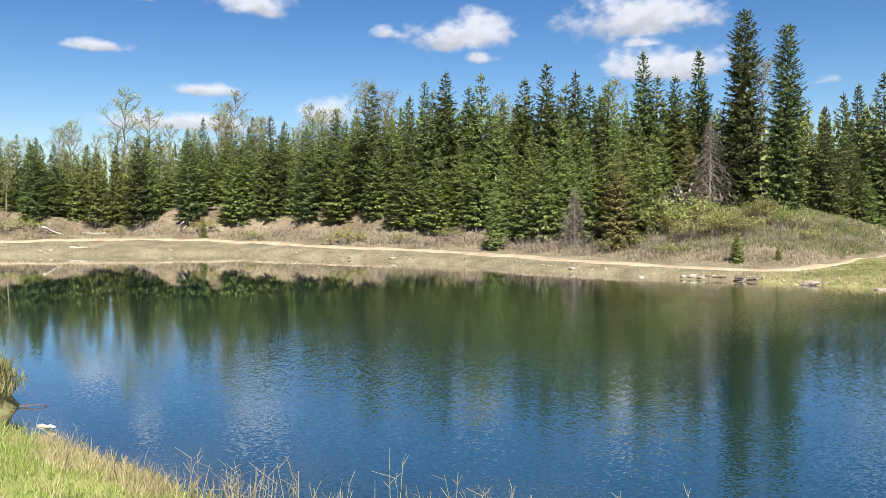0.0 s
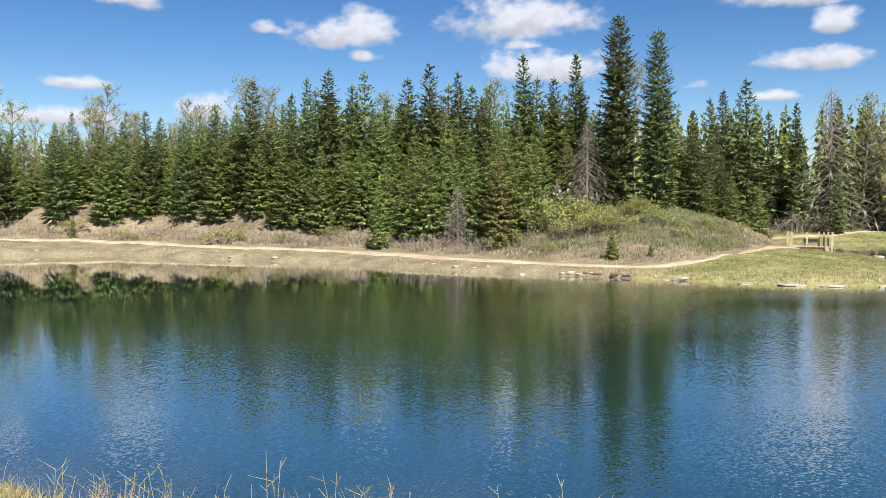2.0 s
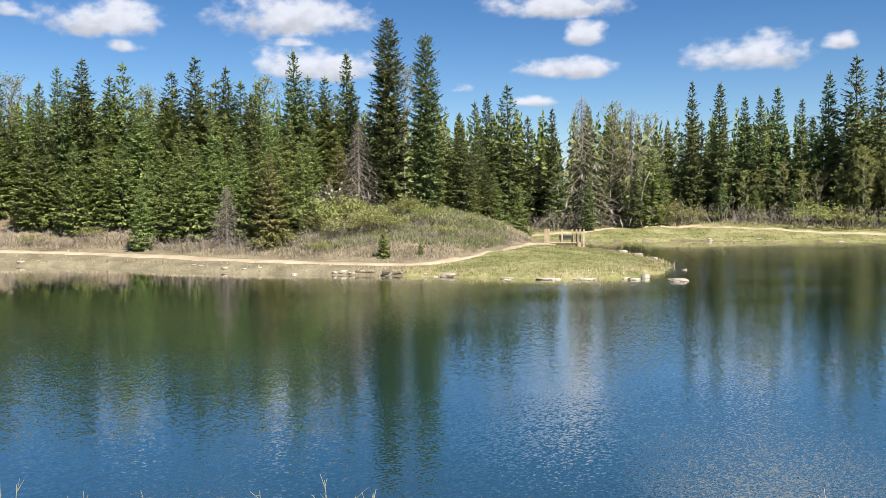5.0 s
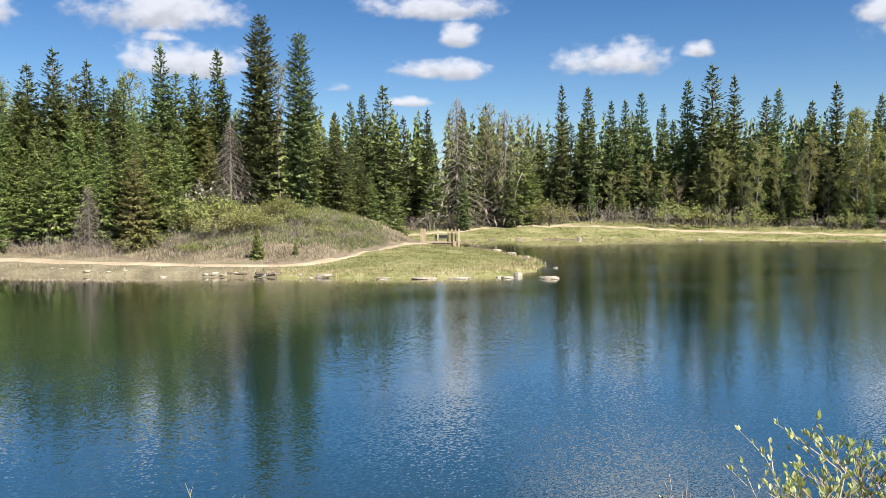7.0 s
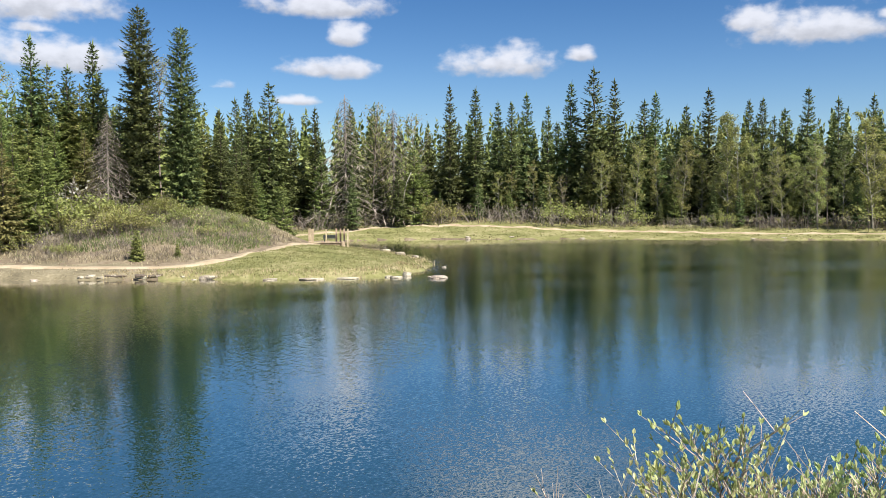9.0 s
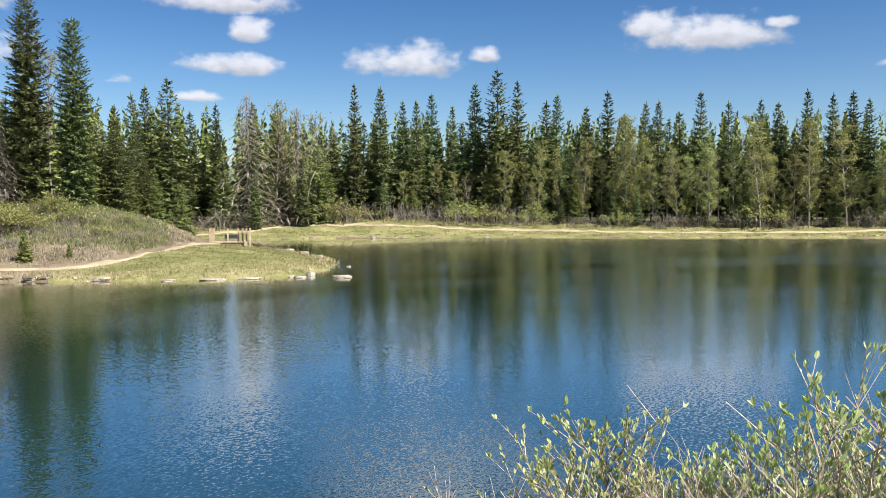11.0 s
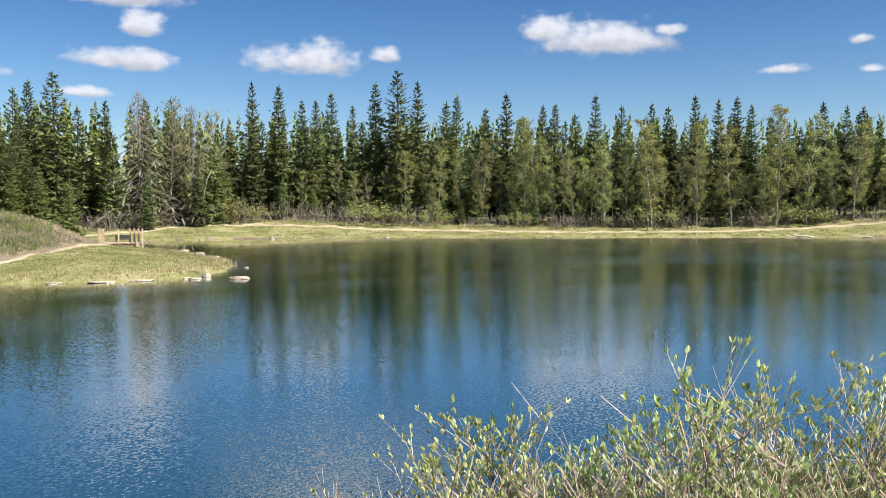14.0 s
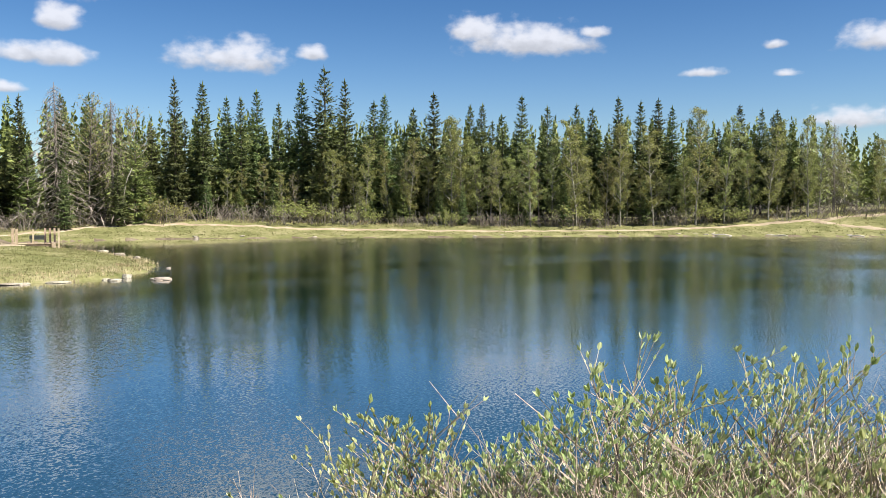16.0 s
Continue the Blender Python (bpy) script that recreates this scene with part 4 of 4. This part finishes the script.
tufts("brush", scatter(1300, -30, 13, 60, 104, 70, bluff), 9, 0.35, 0.025, M_SHRUB, "green tufts on the bluff", 13, "brush")
tufts("dry_grass", scatter(7000, -30, 24, 48, 95, 64, verge_a), 8, 0.2, 0.026, M_BRUSH, "short dry grass between the path and the water", 4)
tufts("dry_grass", scatter(9000, 17, 38, 46, 84, 76, lambda x, y: (inside_distance(SHORE_A, x, y) > -0.1) & (inside_distance(SHORE_A, x, y) < 1.3)), 9, 0.26, 0.018, M_DRY, "straw-coloured grass fringe at the edge of the point", 16)
tufts("grass", scatter(15000, 19, 38, 47, 84, 65, lambda x, y: lawn_a(x, y) & (np.hypot(x, y) < np.interp(np.degrees(np.arctan2(x, y)), [19, 23.2, 25.9, 28.6, 30, 31], [53, 55, 59, 68, 78, 90]))), 8, 0.13, 0.02, M_SAGE, "short green and straw grass on the point", 5)
tufts("grass", scatter(12000, 24, 90, 96, 146, 66, bank_b), 9, 0.22, 0.032, M_SAGE, "short green and straw grass on the far bank", 6)
tufts("dry_grass", scatter(5200, 22, 90, 110, 150, 67, lambda x, y: (inside_distance(SHORE_B, x, y) > 10) & (inside_distance(SHORE_B, x, y) < 17)), 9, 0.5, 0.03, M_DRY, "tall dry grass at the edge of the wood", 7)


def near_bank(x, y):
    return inside_distance(SHORE_C, x, y) > 0.15


def near_rim(x, y):
    d = inside_distance(SHORE_C, x, y)
    return (d > 0.05) & (d < 1.3 + 0.6 * wobble(x, y, 1.3))


tufts("grass", scatter(17000, -36, 4, 8, 18.5, 71, near_bank), 11, 0.11, 0.005, M_GRASS, "fresh green grass on the near bank", 8, near=True)
tufts("dry_grass", scatter(500, -36, 4, 8.5, 18.5, 72, near_rim), 10, 0.26, 0.0035, M_DRY, "tall dry straw grass along the water's edge", 9, near=True)
tufts("dry_grass", scatter(1500, -25.0, -17.5, 11, 16.5, 74, near_rim), 12, 0.22, 0.0035, M_DRY, "dense tan dead grass at the water's edge", 14, near=True)
tufts("grass", scatter(1300, -31, -25.8, 18.4, 21.2, 75, near_bank), 14, 0.34, 0.009, M_SAGE, "thick tussock grass on the little point", 15, near=True)
tufts("dry_grass", scatter(1500, -36, 4, 6, 18.5, 73, near_bank), 6, 0.24, 0.0035, M_DRY, "dry straw in the near grass", 10, near=True)


def dry_stalk(a, d, high, seed):
    r = random.Random(seed)
    g = Geo()
    for s in range(r.randint(3, 6)):
        p = Vector((r.gauss(0, 0.05), r.gauss(0, 0.05), -0.05))
        q = p + Vector((r.gauss(0, 0.07), r.gauss(0, 0.07), high * (1.0 if s == 0 else r.uniform(0.45, 1.0))))
        m = p.lerp(q, 0.55) + Vector((r.gauss(0, 0.02), r.gauss(0, 0.02), 0))
        g.tube([p, m, q], [0.0045, 0.0035, 0.002], 4)
        for _ in range(3):
            k = m.lerp(q, r.random())
            e = Vector((r.gauss(0, 0.08), r.gauss(0, 0.08), r.uniform(0.04, 0.16)))
            g.tube([k, k + e], [0.0025, 0.0015], 3)
    ob = mesh_ob("dry_stalk", *g.pair, M_DRY)
    x, y = polar(a, d)
    ob.matrix_basis = pose(x, y, ground_z(x, y))
    return tagged(ob, "thin clump of dead straw-coloured weed stalks on the bank", "weed", "weed stalks on the bank")


for i, (a, d, h) in enumerate(((-3.0, 9.0, 0.95), (-9.4, 9.6, 0.75), (-11.5, 10, 0.6), (-6.5, 9.4, 0.55), (-4.6, 9.2, 0.62), (-1.8, 9.0, 0.5), (0.6, 9.0, 0.7), (4.7, 8.8, 0.62), (11.5, 8.8, 0.66), (13.3, 8.6, 0.5),
                               (15.5, 8.7, 0.72), (16.5, 8.7, 0.6), (18.0, 8.6, 0.55), (-15.8, 11, 0.55), (-13.0, 10.6, 0.5), (-8.0, 9.5, 0.5), (-22.5, 13, 0.5))):
    dry_stalk(a, d + 0.1, h + 0.14, 300 + i)
for i in range(44):
    a = rng.uniform(-15, 3) if i < 32 else rng.uniform(3, 22)
    dry_stalk(a, np.interp(a, [-15, -9, 0, 22], [11.1, 10.3, 9.6, 9.2]) + rng.uniform(-0.5, 0.3), rng.uniform(0.4, 0.68), 330 + i)


# ---- the leafing bushes beside the path ----
def willow(x, y, high, wide, stems, leafy, seed, label):
    r = random.Random(seed)
    bush = tagged(new("willow_bush"), label, "bush", "willow bushes on the near bank")
    wood, crown = Geo(), Geo()

    def leaf(p, way):
        ln = r.uniform(0.02, 0.04) * (0.8 if wide > 0.33 else 1.0)
        dd = (way * 0.7 + Vector((r.gauss(0, 0.35), r.gauss(0, 0.35), r.gauss(0.6, 0.25)))).normalized() * ln
        s = dd.cross(Vector((r.gauss(0, 1), r.gauss(0, 1), r.gauss(0, 1)))).normalized()
        up = s.cross(dd).normalized() * ln * 0.08
        b = len(crown.v)
        w = ln * r.uniform(0.18, 0.28)
        crown.v.extend([tuple(p), tuple(p + dd * 0.4 + s * w + up), tuple(p + dd * 0.75 + s * w * 0.7 + up), tuple(p + dd), tuple(p + dd * 0.75 - s * w * 0.7 + up), tuple(p + dd * 0.4 - s * w + up)])
        crown.f.extend([(b, b + 1, b + 2, b + 3), (b, b + 3, b + 4, b + 5)])

    def shoot(p, way, ln, rad, depth):
        n = (4, 2, 1)[depth]
        bend = (0.06, 0.2, 0.3)[depth]
        pts = [p]
        w = way
        for _ in range(n):
            w = (w + Vector((r.gauss(0, bend), r.gauss(0, bend), r.gauss(0.08, 0.08)))).normalized()
            pts.append(pts[-1] + w * ln / n)
        wood.tube(pts, [rad, rad * 0.9, rad * 0.8, rad * 0.6, rad * 0.4][5 - len(pts):], 4 if depth < 1 else 3)
        if depth < 2:
            for k in range(r.randint(11, 15) if depth == 0 else r.randint(3, 5)):
                s = (1 - 0.65 * r.random() ** 1.4 if depth == 0 else r.uniform(0.25, 1.0)) * n
                i = min(n - 1, int(s))
                q = pts[i].lerp(pts[i + 1], s - i)
                side = Vector((r.gauss(0, 1), r.gauss(0, 1), r.uniform(0.1, 0.9))).normalized()
                shoot(q, (w * 0.75 + side * 0.95).normalized(), ln * (r.uniform(0.1, 0.24) if depth == 0 else r.uniform(0.25, 0.55)), rad * 0.6, depth + 1)
        if depth >= 1 and r.random() < leafy * (0.48 if wide > 0.33 else 0.9):
            for k in range(r.randint(1, 3)):
                leaf(pts[n - 1].lerp(pts[n], r.uniform(0.2, 1.0)), w)
            for k in range(r.randint(2, 4)):
                leaf(pts[-1], w)

    for i in range(int(stems * 1.45) if wide > 0.33 else stems):
        b, o = r.random() * 6.283, math.sqrt(r.random())
        p = Vector((math.cos(b) * o * wide * 0.36, math.sin(b) * o * wide * 0.36, -0.05))
        way = Vector((math.cos(b) * o * 0.2 * wide, math.sin(b) * o * 0.2 * wide, 1)).normalized()
        shoot(p, way, high * (r.uniform(0.7, 0.9) if wide > 0.33 or i == 0 else r.uniform(0.7, 0.96)), r.uniform(0.005, 0.009), 0)
    peak = max(wood.v, key=lambda v: v[2])
    fit = high / peak[2]
    lx, ly = (peak[0] / peak[2], peak[1] / peak[2]) if wide < 0.33 else (0, 0)
    for g in (wood, crown):
        g.v = [(v[0] - lx * v[2], v[1] - ly * v[2], v[2] * fit) for v in g.v]
    bush.matrix_basis = pose(x, y, ground_z(x, y))
    part("branchwork", wood.pair, M_TWIG, bush, "thin brown and grey stems")
    if leafy:
        part("foliage", crown.pair, M_BUSHLEAF, bush, "small pale green opening leaves")
    return bush

LEAFY = "leggy willow bush with pale green opening leaves on the near bank"
TWIGGY = "grey twiggy willow bush hardly in leaf on the near bank"
# bearing, elevation of the top, distance from the last eye; width, stems, share of leafy shoots
SHOOTS = [(55.3, -11.7, 3.55, 0.26, 8, 0.95), (57.6, -14.3, 3.50, 0.30, 10, 0.90), (69.8, -8.8, 3.00, 0.18, 8, 0.95), (68.2, -10.1, 3.05, 0.20, 6, 0.90),
    (66.6, -12.4, 3.10, 0.25, 6, 0.40), (64.0, -12.7, 3.20, 0.18, 4, 0.90), (71.6, -11.6, 3.20, 0.20, 7, 0.15), (73.4, -12.3, 3.30, 0.30, 8, 0.90), (79.4, -9.7, 3.20, 0.20, 9, 0.10),
    (81.6, -9.9, 3.30, 0.20, 5, 0.80), (76.4, -12.2, 3.40, 0.30, 8, 0.80), (83.7, -10.9, 3.30, 0.40, 10, 0.80)]
MASS = [(62.0, -15.7, 3.50, 0.40, 20, 0.70), (62.9, -15.0, 3.40, 0.70, 26, 0.66), (66.2, -14.3, 3.30, 0.70, 26, 0.62), (69.1, -13.7, 3.50, 0.70, 26, 0.66), (72.0, -14.1, 3.30, 0.70, 26, 0.70),
    (75.1, -13.5, 3.50, 0.70, 26, 0.66), (77.8, -12.9, 3.40, 0.70, 26, 0.70), (80.6, -12.3, 3.50, 0.80, 28, 0.70), (83.4, -11.7, 3.40, 0.80, 28, 0.70), (86.3, -11.1, 3.50, 0.90, 24, 0.70),
    (89.6, -10.6, 3.50, 0.90, 24, 0.70)]
FRONT = [(63.8, -17.1, 2.80, 0.60, 20, 0.66), (65.8, -16.4, 2.70, 0.60, 20, 0.66), (69.8, -15.7, 2.70, 0.70, 22, 0.66), (74.1, -15.0, 2.70, 0.70, 22, 0.66), (78.1, -14.3, 2.70, 0.70, 22, 0.66),
    (81.9, -13.5, 2.70, 0.70, 22, 0.66), (85.8, -12.5, 2.70, 0.70, 18, 0.66), (50.7, -17.0, 3.40, 0.40, 12, 0.08), (53.0, -18.1, 3.30, 0.30, 6, 0.20), (43.4, -18.0, 3.40, 0.25, 5, 0.08),
    (47.8, -18.4, 3.40, 0.25, 4, 0.00)]
LAST_EYE = (0.457, 0.306)
for i, (a, top, d, wide, stems, leafy) in enumerate(SHOOTS + MASS + FRONT):
    px, py = polar(a, d)
    px, py = px + LAST_EYE[0], py + LAST_EYE[1]
    willow(px, py, EYE + d * math.tan(radians(top)) - ground_z(px, py), wide, stems, leafy, 400 + i, LEAFY if leafy > 0.5 else TWIGGY)


# ---- stones, driftwood, bridge ----
def stone(a, d, size, seed, z=0.0, label="pale limestone boulder at the water's edge"):
    bm = bmesh.new()
    bmesh.ops.create_icosphere(bm, subdivisions=3, radius=0.5)
    r = random.Random(seed)
    off = Vector((r.uniform(-9, 9), r.uniform(-9, 9), r.uniform(-9, 9)))
    for v in bm.verts:
        k = 1 + 0.35 * noise.noise(v.co * 2.2 + off) + 0.12 * noise.noise(v.co * 6 + off)
        v.co *= k
        v.co.z = max(-0.3, min(v.co.z, 0.32 + 0.05 * noise.noise(v.co * 3)))
        v.co = Vector((v.co.x * size[0] * 0.78, v.co.y * size[1] * 0.78, v.co.z * size[2] * 0.7))
    me = bpy.data.meshes.new("stone")
    bm.to_mesh(me)
    bm.free()
    me.materials.append(M_ROCK)
    ob = new("stone", me)
    x, y = polar(a, d)
    ob.matrix_basis = pose(x, y, max(ground_z(x, y), -0.1) + 0.02 * size[2] + z, 0, 0, r.uniform(-25, 25) - a)
    return tagged(ob, label, "stone", "stones along the shore")


for i, (a, d, s) in enumerate(((13.0, 52.6, (0.9, 0.6, 0.5)), (16.15, 51.9, (1.0, 0.7, 0.6)), (16.9, 51.6, (1.1, 0.6, 0.4)), (15.6, 52.0, (0.6, 0.5, 0.4)), (17.4, 51.6, (0.7, 0.5, 0.3)), (19.3, 50.9, (0.7, 0.6, 0.7)),
                               (20.1, 50.6, (0.5, 0.4, 0.4)), (23.2, 49.9, (1.4, 0.9, 0.6)), (24.0, 49.3, (0.6, 0.5, 0.3)), (21.6, 50.2, (0.5, 0.4, 0.3)), (22.3, 49.9, (0.6, 0.4, 0.3)))):
    stone(a, d, tuple((1.0 if s[0] > 1.2 else 0.72) * v for v in s), 500 + i)
for i, (a, d, s) in enumerate(((27.1, 48.5, (1.1, 0.5, 0.25)), (29.7, 48.3, (1.7, 0.8, 0.25)), (32.2, 48.6, (1.6, 0.9, 0.25)), (35.35, 48.9, (1.0, 0.6, 0.3)), (36.05, 50.3, (0.65, 0.5, 0.85)), (34.8, 49.3, (0.5, 0.4, 0.3)),
                               (38.2, 48.5, (1.35, 0.9, 0.55)), (37.7, 48.9, (0.6, 0.5, 0.3)), (35.6, 65, (0.9, 0.6, 0.5)), (34.6, 70.5, (1.1, 0.7, 0.5)), (36.6, 61, (0.6, 0.4, 0.4)), (38.5, 57, (0.4, 0.3, 0.25)))):
    stone(a, d, s, 530 + i, 0.13, "flat pale stone lying in the shallow water off the point")
for i in range(16):
    a = -26 + 38 * rng.random()
    d = np.interp(a, [-27.5, -15, -7, 0.6, 10, 16], [84, 80.5, 70, 63, 54, 51.6]) + rng.uniform(0.1, 0.7)
    s = rng.uniform(0.2, 0.55)
    stone(a, float(d), (s * 1.4, s, s * 0.7), 560 + i, 0, "small pale stone on the muddy shore")
for i in range(16):
    a = 36 + 50 * rng.random()
    d = np.interp(a, [34, 48, 58, 65, 75, 84], [106, 108.2, 109.2, 113.2, 121.2, 127.2]) + rng.uniform(-0.1, 0.8)
    s = rng.uniform(0.25, 0.6)
    stone(a, float(d), (s * 1.6, s, s * 0.6), 600 + i, 0, "small pale stone on the far shore")


def log(name, a, d, length, thick, turn, rise, label, z=None, mat=M_DRIFT):
    g = Geo()
    n = 6
    g.tube([(length * (i / n - 0.5), 0.05 * length * math.sin(i * 1.1), 0.02 * length * math.sin(i * 1.7)) for i in range(n + 1)], [thick * (1 - 0.5 * i / n) for i in range(n + 1)], 7)
    g.tube([(0, 0, 0), (0.12 * length, 0.1 * length, 0.06 * length)], [thick * 0.5, thick * 0.2], 5)
    ob = mesh_ob(name, *g.pair, mat, True)
    x, y = polar(a, d)
    ob.matrix_basis = pose(x, y, (ground_z(x, y) if z is None else z) + thick * 0.6, 0, rise, turn)
    return tagged(ob, label, "log")


log("driftwood", -24.4, 17.6, 0.55, 0.045, -35, -8, "short bleached piece of driftwood at the near shore", 0.0)
log("driftwood", -25.7, 19.6, 0.9, 0.02, 15, 0, "thin dark branch lying on the water by the grassy point", 0.02, M_BARK)
log("fallen_log", -16.9, 91, 4.2, 0.13, -70, -26, "bleached fallen trunk leaning on the slope", None)
log("fallen_log", -24.2, 93, 3.4, 0.12, 60, 20, "bleached fallen trunk on the bluff", None)
log("fallen_log", -22.0, 92.5, 2.6, 0.10, 10, 0, "broken pale trunk at the foot of the trees", None)
log("driftwood", -23.0, 84.3, 1.6, 0.10, 5, 0, "pale driftwood on the muddy shore", None)
log("driftwood", 73.5, 120.2, 5.5, 0.16, -75, 0, "long pale driftwood log on the far shore", 0.05)
log("driftwood", 77.5, 122.6, 2.6, 0.13, -75, 0, "pale driftwood log on the far shore", 0.05)
log("driftwood", 81.5, 125.3, 4.0, 0.13, -80, 0, "long thin driftwood on the far shore", 0.05)
log("driftwood", 19.7, 50.75, 1.7, 0.10, -18, 0, "dark rotten log lying at the waterline", None, M_BARK)
log("driftwood", 17.6, 51.4, 1.2, 0.08, -28, 0, "dark rotten log lying at the waterline", None, M_BARK)
log("leaning_trunk", 35.7, 115.6, 8.5, 0.11, -30, -74, "bare pale trunk leaning among the spruces", 4.6, M_PALE_BARK)


def footbridge():
    """A short deck seen from its side, with stout posts at its ends."""
    x, y = polar(31.1, 77.6)
    br = tagged(new("footbridge"), "small weathered wooden footbridge with short posts over the inlet", "bridge")
    br.matrix_basis = pose(x, y, 1.02, 0, 0, -31)
    for i in range(12):
        g = Geo()
        g.box((-1.85 + 0.25 * i, 0, -0.13), (0.23, 1.8, 0.06))
        part("plank", g.pair, M_WOOD, br)
    for sy in (-0.75, 0.75):
        g = Geo()
        g.box((-0.45, sy, -0.24), (3.0, 0.12, 0.16))
        part("beam", g.pair, M_WOOD, br)
    for px, py, w, h in ((-1.75, -0.8, 0.22, 0.85), (-2.05, 0.8, 0.2, 0.85), (-0.55, 0.8, 0.13, 0.8), (0.35, 0.8, 0.15, 0.85), (0.72, 0.35, 0.15, 0.85), (1.05, -0.1, 0.15, 0.85), (1.35, -0.6, 0.15, 0.85)):
        g = Geo()
        g.box((px, py, h / 2 - 0.35), (w, w, h + 1.1))
        g.box((px, py, h + 0.2), (w * 1.15, w * 1.15, 0.06))
        part("post", g.pair, M_WOOD, br)
    for px in (-1.9, 0.95):
        g = Geo()
        g.box((px, 0, -0.55), (0.3, 1.9, 1.0))
        part("abutment", g.pair, M_WOOD, br)
    return br


footbridge()


# A bench added as a stand-in for the unclear dark gap behind the deck.
def bench():
    x, y = polar(30.95, 79.6)
    b = tagged(new("bench"), "low dark slatted bench standing in for the unclear dark shape behind the footbridge", "bench")
    b.matrix_basis = pose(x, y, max(0.75, ground_z(x, y)), 0, 0, -31) @ Matrix.Diagonal((0.8, 0.8, 0.8, 1))
    for k in range(4):
        g = Geo()
        g.box((0, -0.21 + 0.14 * k, 0.45), (1.6, 0.12, 0.05))
        part("slat", g.pair, M_DARK_SLAT, b)
    for k in range(2):
        g = Geo()
        g.box((0, 0.3, 0.62 + 0.17 * k), (1.6, 0.05, 0.24))
        part("back_slat", g.pair, M_DARK_SLAT, b)
    for sx in (-0.65, 0.65):
        g = Geo()
        g.box((sx, 0, 0.2), (0.1, 0.5, 0.46))
        g.box((sx, 0.33, 0.42), (0.08, 0.05, 0.9))
        part("leg", g.pair, M_DARK_SLAT, b)
    return b


bench()
